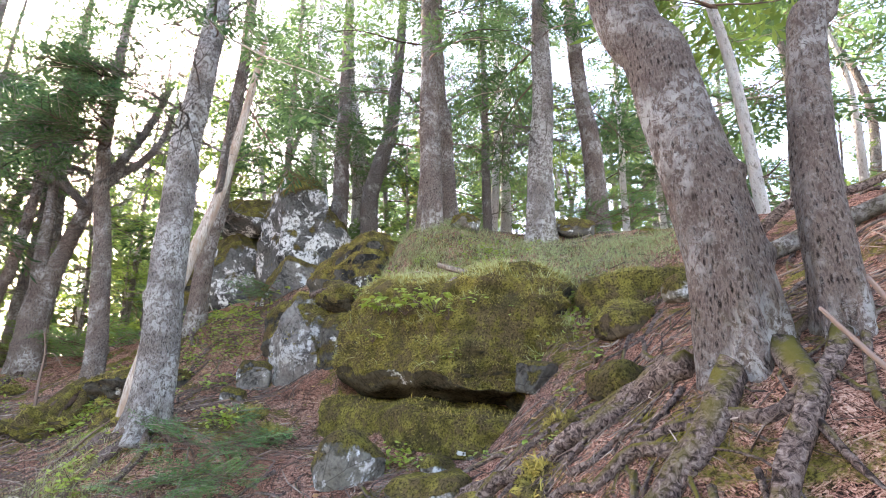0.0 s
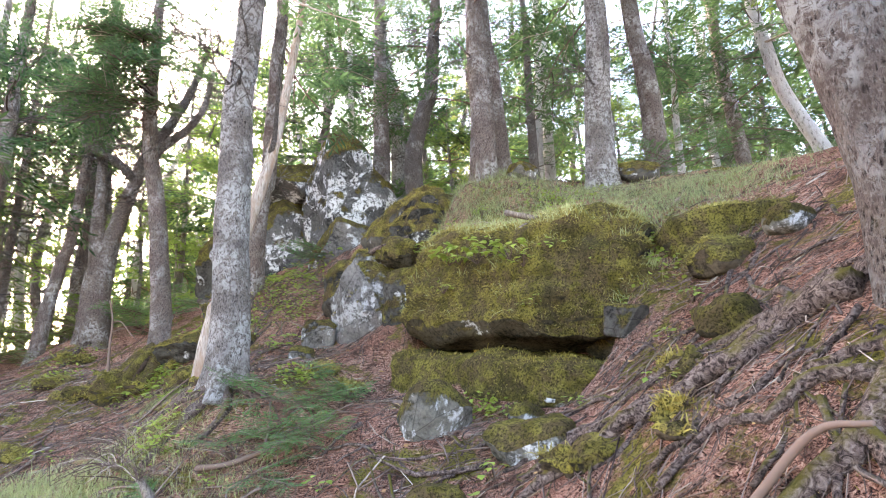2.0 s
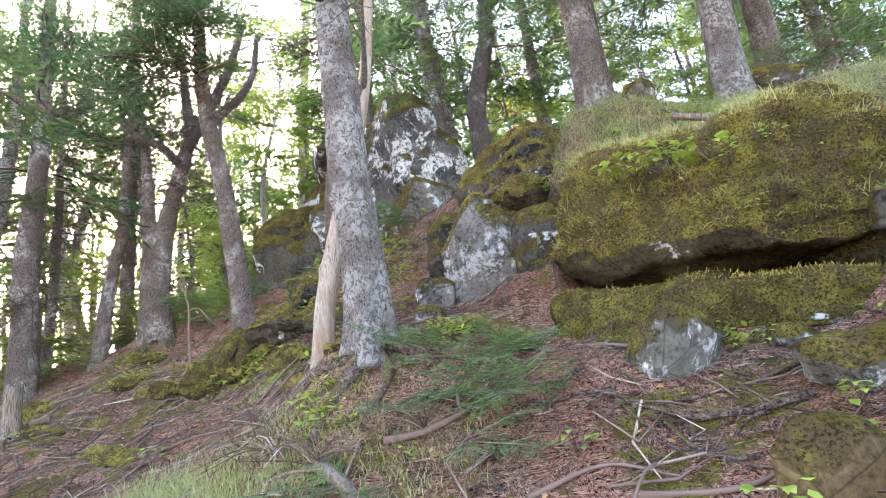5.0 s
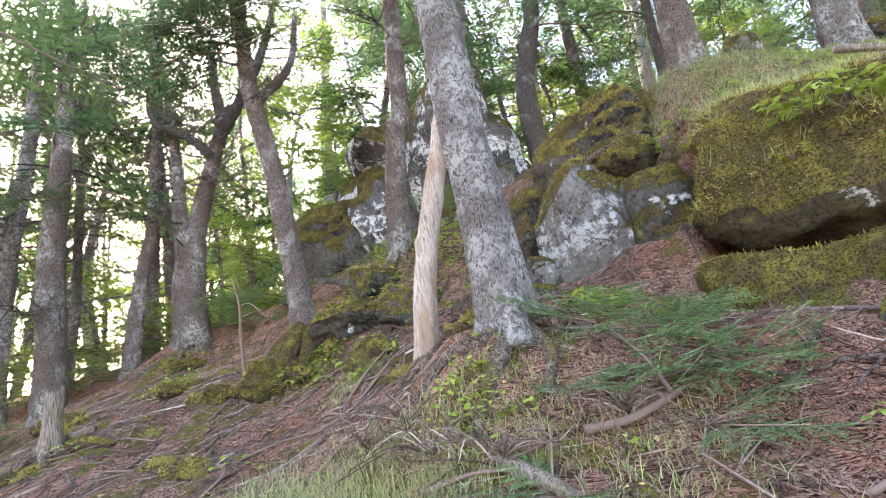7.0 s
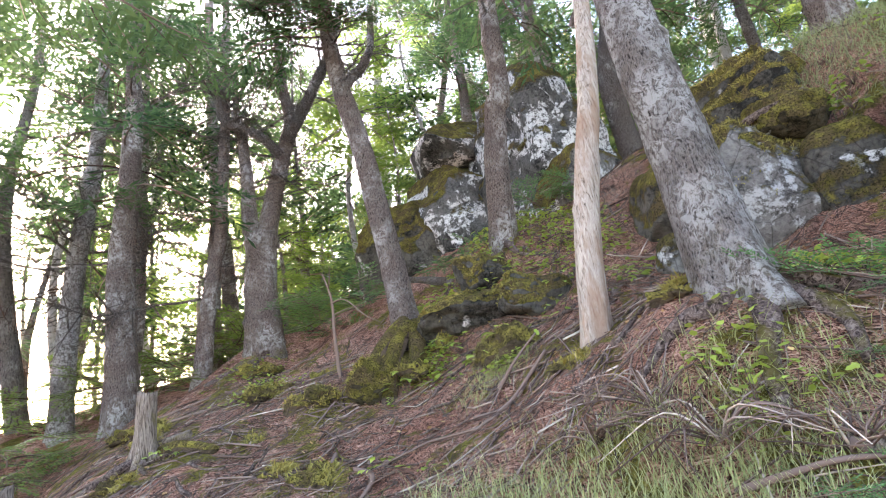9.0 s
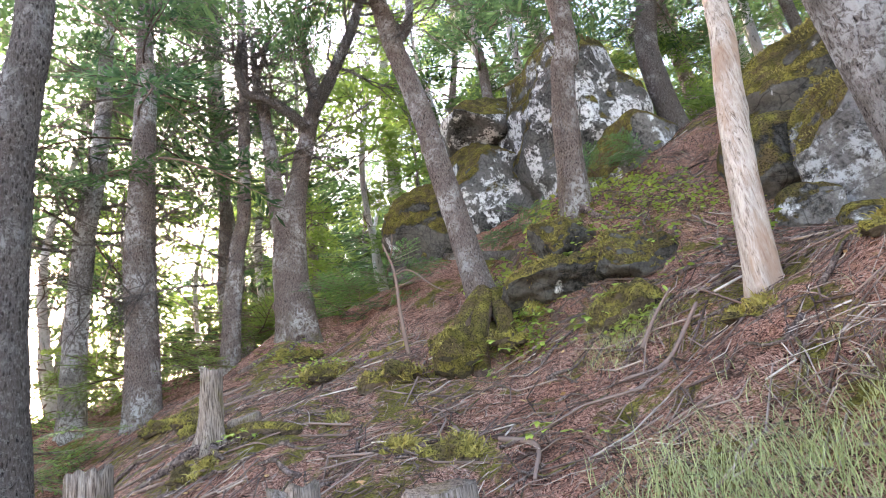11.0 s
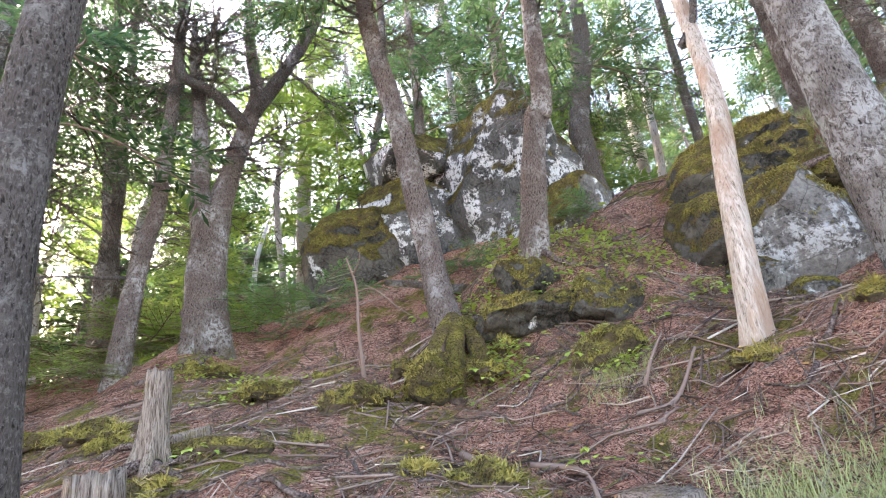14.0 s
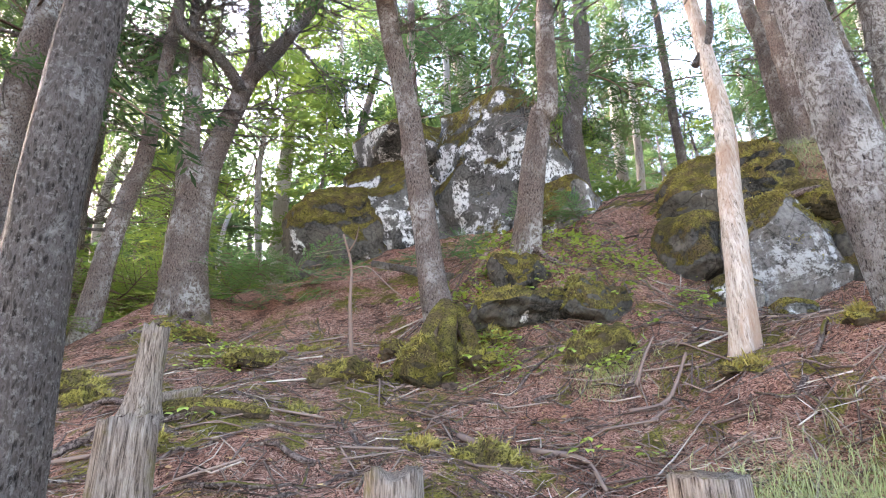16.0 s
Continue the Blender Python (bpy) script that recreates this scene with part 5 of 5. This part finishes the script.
for x, y, s in ((-6.5, 8.3, 0.75), (-7.4, 8.95, 0.7), (-5.35, 8.15, 0.62), (-6.35, 6.75, 0.38), (-5.85, 6.5, 0.36), (-8.6, 8.3, 0.45), (-8.35, 10.5, 0.8), (-6.75, 9.2, 0.4), (-8.9, 8.9, 0.6), (-6.0, 8.7, 0.5),
                (-3.3, 5.95, 0.4), (-2.2, 6.3, 0.5), (-1.9, 6.1, 0.4), (-9.0, 7.4, 0.4), (-9.6, 9.3, 0.6), (-3.95, 6.35, 0.35), (-5.1, 8.3, 0.4), (-7.0, 7.6, 0.3), (-7.9, 7.0, 0.35), (0.5, 2.9, 0.35), (0.75, 3.55, 0.3), (0.1, 3.4, 0.4)):
    cushion = rock(on(x, y, -0.04), (s, s * moss_rng.uniform(0.6, 0.9), s * 0.3), int(abs(x) * 100), MOSS_MOUND, "green moss cushion on the forest floor", (0, 0, moss_rng.uniform(0, 180)), "moss_cushion", "moss", "moss cushions", square=2.2, rough=0.13, grain=6, res=4, facets=0)
    moss_on(cushion, 2600, 0.05, 61, MOSS_TUFT, 0.0)


# ---- small plants ----
def fir_seedling(x, y, size, seed, fronds=7, needles=None, up=0.1):
    rng = np.random.default_rng(seed)
    t = thing("fir_seedling", on(x, y), "low spreading fir seedling with flat green sprays", "seedling", "fir seedlings")
    wood, green = Heap(), Heap()
    for k in range(fronds):
        b = np.array([rng.normal() * 0.1 * size, rng.normal() * 0.1 * size, up * size * rng.uniform(0.4, 1.6)])
        put_frond(wood, green, FRONDS_FINE[rng.integers(3)], b, rng.uniform(0, 6.28), radians(rng.uniform(-8, 28)), size * rng.uniform(0.6, 1.1), rng.normal() * 0.25, rng)
    tagged(part("twig_mass", wood.mesh("twig_mass", TWIG), t), "thin brown twigs", kind="stuff")
    tagged(part("needles", green.mesh("needles", needles or SEEDLING, False), t), "green needle sprays", kind="stuff")


for i, (x, y, s) in enumerate(((-2.45, 5.4, 0.65), (-2.1, 5.45, 0.7), (-2.05, 5.05, 0.6), (-1.85, 4.9, 0.55), (-2.5, 5.0, 0.5), (-2.75, 4.95, 0.4), (-2.2, 4.6, 0.45), (-3.4, 4.55, 0.4), (-2.9, 4.4, 0.4), (-1.8, 5.9, 0.4), (-2.3, 6.0, 0.4))):
    fir_seedling(x, y, s, 300 + i)
for i, (x, y, s) in enumerate(((-7.4, 11.1, 1.0), (-6.9, 11.2, 0.9), (-7.9, 11.5, 1.0), (-3.1, 9.6, 0.6), (-4.9, 10.3, 0.9), (-3.6, 10.2, 0.7), (2.5, 8.6, 0.9), (3.0, 8.2, 0.8), (-11.5, 9.3, 1.3), (-12.6, 9.4, 1.4), (-11.0, 8.9, 1.0), (-13.2, 10.4, 1.5), (-10.2, 11.6, 1.2), (-9.7, 12.2, 1.2), (-12.4, 8.4, 1.2), (-10.2, 7.4, 0.9), (-10.0, 10.6, 0.9), (-11.2, 11.0, 1.1), (-12.2, 12.4, 1.4), (-11.6, 13.6, 1.3), (-9.2, 12.8, 1.1), (-13.6, 12.0, 1.5), (-10.6, 12.6, 1.2))):
    fir_seedling(x, y, s, 400 + i, 9, NEEDLES_LIGHT if i > 7 else None, 0.35)


def herb(x, y, size, seed, leaves=9, up=0.0):
    """A small plant with a few egg-shaped leaves on thin stalks."""
    rng = np.random.default_rng(seed)
    t = thing("herb", on(x, y, up), "small light green leafy plant", "plant", "small leafy plants")
    stalks, green = Heap(), Heap()
    for _ in range(leaves):
        az, el, ln = rng.uniform(0, 6.28), rng.uniform(0.3, 1.3), size * rng.uniform(0.5, 1.1)
        tip = np.array([math.cos(az) * math.cos(el), math.sin(az) * math.cos(el), math.sin(el)]) * ln
        stalks.add(*tube(np.array([(0, 0, -0.03), tip * 0.6 + np.array([0, 0, 0.02]), tip]), [0.003, 0.002, 0.0015], 3))
        for _ in range(2):
            a2 = az + rng.normal() * 0.7
            w, s = np.array([math.cos(a2), math.sin(a2), rng.uniform(-0.4, 0.2)]), np.array([-math.sin(a2), math.cos(a2), rng.normal() * 0.2])
            leaf, wide = size * rng.uniform(0.3, 0.5), size * rng.uniform(0.1, 0.16)
            k = [tip, tip + w * leaf * 0.35 + s * wide, tip + w * leaf * 0.75 + s * wide * 0.7, tip + w * leaf + np.array([0, 0, -0.2 * leaf]), tip + w * leaf * 0.75 - s * wide * 0.7, tip + w * leaf * 0.35 - s * wide]
            green.add(k, [[0, 1, 2, 5], [2, 3, 4, 5]])
    tagged(part("stalk_mass", stalks.mesh("stalk_mass", TWIG), t), "thin stalks", kind="stuff")
    tagged(part("leaves", green.mesh("leaves", HERB, False), t), "light green leaves", kind="stuff")


for i, (x, y, s) in enumerate(((-4.8, 8.95, 0.2), (-4.9, 8.85, 0.16), (-5.0, 8.6, 0.18), (-4.88, 7.5, 0.12), (-5.32, 6.2, 0.16), (-5.06, 7.95, 0.14), (-4.0, 8.7, 0.14), (-3.8, 8.9, 0.13), (-3.6, 8.6, 0.12), (-4.5, 8.8, 0.15),
                               (-5.3, 8.9, 0.2), (-2.3, 5.75, 0.12), (-3.45, 5.2, 0.14), (-3.2, 4.95, 0.12), (-5.0, 6.1, 0.12), (-7.7, 7.3, 0.14), (-1.1, 5.6, 0.12), (-0.6, 5.25, 0.14), (-0.2, 5.0, 0.12), (0.35, 4.6, 0.13), (-0.35, 3.9, 0.14), (-0.5, 3.6, 0.16),
                               (0.6, 3.4, 0.12), (1.3, 4.6, 0.15), (0.9, 5.2, 0.14), (1.0, 4.4, 0.12), (-1.6, 4.3, 0.14), (-1.0, 3.5, 0.16), (-2.6, 4.6, 0.12), (1.5, 5.6, 0.14), (0.4, 7.3, 0.16), (0.8, 7.2, 0.15), (-0.3, 7.2, 0.15))):
    herb(x, y, s, 500 + i)
slope_rng = np.random.default_rng(31)
for i in range(70):
    herb(slope_rng.uniform(-5.6, -2.9), slope_rng.uniform(7.4, 10.2), slope_rng.uniform(0.12, 0.24), 600 + i, 7)
for i in range(14):
    herb(slope_rng.uniform(-0.9, 1.4), slope_rng.uniform(6.9, 7.7), slope_rng.uniform(0.08, 0.14), 650 + i, 7)
for i, (x, y, z, s) in enumerate(((-0.08, 5.44, 2.5, 0.26), (-0.58, 5.73, 2.53, 0.26), (-0.7, 5.9, 2.56, 0.22), (-0.4, 5.66, 2.52, 0.22), (0.38, 5.4, 2.52, 0.16), (0.05, 5.4, 2.42, 0.14), (-0.76, 5.8, 2.24, 0.12), (0.09, 5.26, 1.97, 0.13), (-0.02, 5.42, 1.92, 0.12),
                                  (0.7, 5.39, 2.42, 0.14), (0.9, 5.27, 1.9, 0.14), (-0.25, 5.8, 2.62, 0.18), (-1.04, 7.2, 2.95, 0.18), (-0.84, 7.38, 3.26, 0.16))):
    herb(x, y, s, 700 + i, 14, z - land(x, y))


def grass(name, spots, blades, length, seed, label, droop=0.5, wide=0.004, mat=None):
    rng = np.random.default_rng(seed)
    heap = Heap()
    v, q = [], []
    for _ in range(blades):
        cx, cy, r = spots[rng.integers(len(spots))]
        x, y = cx + rng.normal() * r * 0.5, cy + rng.normal() * r * 0.5
        z = land(x, y) - 0.02
        az, ln = rng.uniform(0, 6.28), length * rng.uniform(0.5, 1.15)
        side = np.array([-math.sin(az), math.cos(az), 0]) * wide
        out = np.array([math.cos(az), math.sin(az), 0])
        i = len(v)
        for k, s in enumerate((0, 0.4, 0.75, 1.0)):
            p = np.array([x, y, z]) + out * ln * droop * s * s + np.array([0, 0, ln * (s - 0.35 * droop * s * s)])
            v += [p - side * (1 - s * 0.85), p + side * (1 - s * 0.85)]
            if k:
                q.append([i + 2 * k - 2, i + 2 * k - 1, i + 2 * k + 1, i + 2 * k])
    tagged(new(name, raw_mesh(name, v, np.array(q), mat or GRASS, False)), label, "grass", "", "stuff")


grass("tall_grass", [(-4.5, 5.05, 0.7), (-4.0, 4.95, 0.6), (-4.8, 5.2, 0.5), (-3.6, 4.75, 0.5), (-4.4, 4.6, 0.6)], 4200, 0.21, 1, "long soft green grass beside the path", 0.7, 0.0028)
grass("terrace_grass", [(0.2, 6.9, 0.7), (1.0, 6.8, 0.9), (1.7, 6.9, 0.9), (0.4, 7.4, 0.9), (2.4, 6.6, 0.7), (2.6, 6.1, 0.7), (1.8, 6.2, 0.6), (-0.3, 7.3, 0.5), (1.2, 7.5, 0.9), (-0.4, 7.9, 0.6), (-0.8, 8.0, 0.5), (0.3, 8.1, 0.6)], 15000, 0.14, 2, "short pale grass on the terrace", 0.8, 0.0035)
grass("sparse_grass", [(-2.6, 4.5, 0.6), (-3.2, 5.0, 0.5), (-4.5, 7.2, 0.35), (1.2, 5.6, 0.6)], 2600, 0.16, 3, "thin grass tufts among the needles", 0.8, 0.003)


grass("moss_tufts", [(x, y, s * 0.6) for x, y, s in ((-6.5, 8.3, 0.75), (-7.4, 8.95, 0.7), (-5.4, 7.95, 0.8), (-6.35, 6.75, 0.38), (-5.85, 6.5, 0.36), (-8.6, 8.3, 0.45), (-8.35, 10.5, 0.8), (-8.9, 8.9, 0.6), (-4.5, 7.2, 0.5),
                                                   (-2.2, 6.3, 0.5), (-1.9, 6.1, 0.4), (-9.6, 9.3, 0.6), (-5.0, 8.5, 0.8), (-4.2, 8.5, 0.9), (-6.2, 9.3, 0.5), (-4.6, 8.9, 0.9), (-5.3, 8.0, 0.6), (-3.6, 8.3, 0.7), (1.9, 6.0, 0.8), (2.5, 6.3, 0.8), (1.5, 4.9, 0.5), (0.5, 3.3, 0.5), (0.9, 2.0, 0.5))], 30000, 0.045, 4, "tufts of green moss on the forest floor", 0.8, 0.004, MOSS_TUFT)


# ---- litter: twigs and leaves ----
def twig_litter(name, count, x0, x1, y0, y1, seed, size=(0.08, 0.5), thick=(0.0018, 0.006)):
    rng = np.random.default_rng(seed)
    heap = Heap()
    while count:
        x, y = rng.uniform(x0, x1), rng.uniform(y0, y1)
        if noise.noise(Vector((x * 0.9, y * 0.9, seed))) < rng.uniform(-0.7, 0.25):
            continue
        count -= 1
        az, ln = rng.uniform(0, 6.28), size[0] + (size[1] - size[0]) * rng.random() ** 2.2
        r = rng.uniform(*thick) * (0.6 + ln)
        bend = rng.normal() * 1.9
        pts = []
        for s in (-0.5, 0.0, 0.5):
            a = az + bend * s
            px, py = x + math.cos(a) * ln * s, y + math.sin(a) * ln * s
            pts.append((px, py, land(px, py) + r + rng.uniform(0.0, 0.03)))
        v, q, t = tube(np.array(pts), [r, r * 0.9, r * 0.5], 3)
        heap.add(v, q)
    tagged(new(name, heap.mesh(name, TWIG)), "dead grey and brown twigs strewn over the needles", "twigs", "", "stuff")


twig_litter("branch_litter", 340, -8.0, -1.5, 5.0, 10.0, 14, (0.3, 0.9), (0.004, 0.009))
twig_litter("twig_litter", 17000, -11.0, 2.8, 1.6, 10.5, 3, (0.06, 0.36), (0.0016, 0.005))
twig_litter("branch_litter", 950, -10.5, 2.8, 2.2, 9.5, 4, (0.25, 0.7), (0.004, 0.009))
twig_litter("twig_litter", 15000, -9.5, 2.2, 2.0, 9.4, 6, (0.05, 0.26), (0.0016, 0.0045))


def leaf_litter(count, seed):
    rng = np.random.default_rng(seed)
    v, q = [], []
    for _ in range(count):
        x, y = rng.uniform(-9.5, 2.2), rng.uniform(2.0, 9.0)
        az, s = rng.uniform(0, 6.28), rng.uniform(0.012, 0.035)
        a, b = np.array([math.cos(az), math.sin(az), rng.normal() * 0.25]) * s, np.array([-math.sin(az), math.cos(az), rng.normal() * 0.25]) * s * 0.6
        p = np.array([x, y, land(x, y) + 0.012])
        i = len(v)
        v += [p - a, p + b, p + a, p - b]
        q.append([i, i + 1, i + 2, i + 3])
    tagged(new("leaf_litter", raw_mesh("leaf_litter", v, np.array(q), LITTER, False)), "fallen brown and yellow leaves on the ground", "leaves", "", "stuff")


leaf_litter(2200, 8)


# low leafy cover between the roots of the slope
def leafy_cover(name, spots, count, seed, label):
    rng = np.random.default_rng(seed)
    v, q = [], []
    for _ in range(count):
        cx, cy, r = spots[rng.integers(len(spots))]
        x, y = cx + rng.normal() * r * 0.45, cy + rng.normal() * r * 0.45
        az, ln = rng.uniform(0, 6.28), rng.uniform(0.025, 0.06)
        a, b = np.array([math.cos(az), math.sin(az), rng.normal() * 0.35]) * ln, np.array([-math.sin(az), math.cos(az), rng.normal() * 0.3]) * ln * 0.38
        p = np.array([x, y, land(x, y) + rng.uniform(0.02, 0.12)])
        i = len(v)
        v += [p, p + a * 0.35 + b, p + a * 0.75 + b * 0.8, p + a, p + a * 0.75 - b * 0.8, p + a * 0.35 - b]
        q += [[i, i + 1, i + 2, i + 5], [i + 2, i + 3, i + 4, i + 5]]
    tagged(new(name, raw_mesh(name, v, np.array(q), HERB, False)), label, "plants", "", "stuff")


leafy_cover("leafy_cover", [(-5.0, 8.7, 0.5), (-5.2, 8.2, 0.4), (-4.7, 8.9, 0.6), (-4.2, 8.6, 0.6), (-3.7, 8.7, 0.6), (-3.5, 9.2, 0.6), (-4.1, 9.6, 0.6), (-5.2, 7.9, 0.35), (-3.2, 8.4, 0.5), (-4.4, 7.3, 0.25), (-2.3, 5.9, 0.3), (-3.3, 5.1, 0.35), (-0.5, 5.2, 0.3), (0.6, 7.0, 0.6), (1.4, 5.3, 0.4), (-7.6, 9.0, 0.5), (-8.4, 10.4, 0.6)], 3600, 21, "low light green leaves on the slope")


# dry brush beside the lichen-covered tree
def brush(x, y, size, seed):
    rng = np.random.default_rng(seed)
    t = thing("dry_brush", on(x, y), "heap of dry bare grey twigs on the ground", "brush", "dry brush")
    heap = Heap()
    for _ in range(16):
        az = rng.uniform(0, 6.28)
        line = spline([(0, 0, 0), (math.cos(az) * size * 0.4, math.sin(az) * size * 0.4, size * rng.uniform(0.1, 0.4)), (math.cos(az + 0.3) * size, math.sin(az + 0.3) * size, size * rng.uniform(-0.1, 0.35))], 0.08)
        heap.add(*tube(line, np.linspace(0.006, 0.002, len(line)), 4))
        for _ in range(5):
            k = rng.integers(1, len(line))
            w = rng.normal(size=3) * size * 0.22
            heap.add(*tube(np.array([line[k], line[k] + w * 0.6, line[k] + w]), [0.003, 0.002, 0.001], 3))
    tagged(part("twig_mass", heap.mesh("twig_mass", TWIG), t), "dry bare twigs", kind="stuff")


for i, (x, y, s) in enumerate(((-3.7, 5.25, 0.5), (-3.55, 4.95, 0.5), (-3.2, 4.7, 0.45), (-2.5, 4.85, 0.4), (-4.0, 5.35, 0.4), (-3.0, 4.25, 0.4))):
    brush(x, y, s, 800 + i)
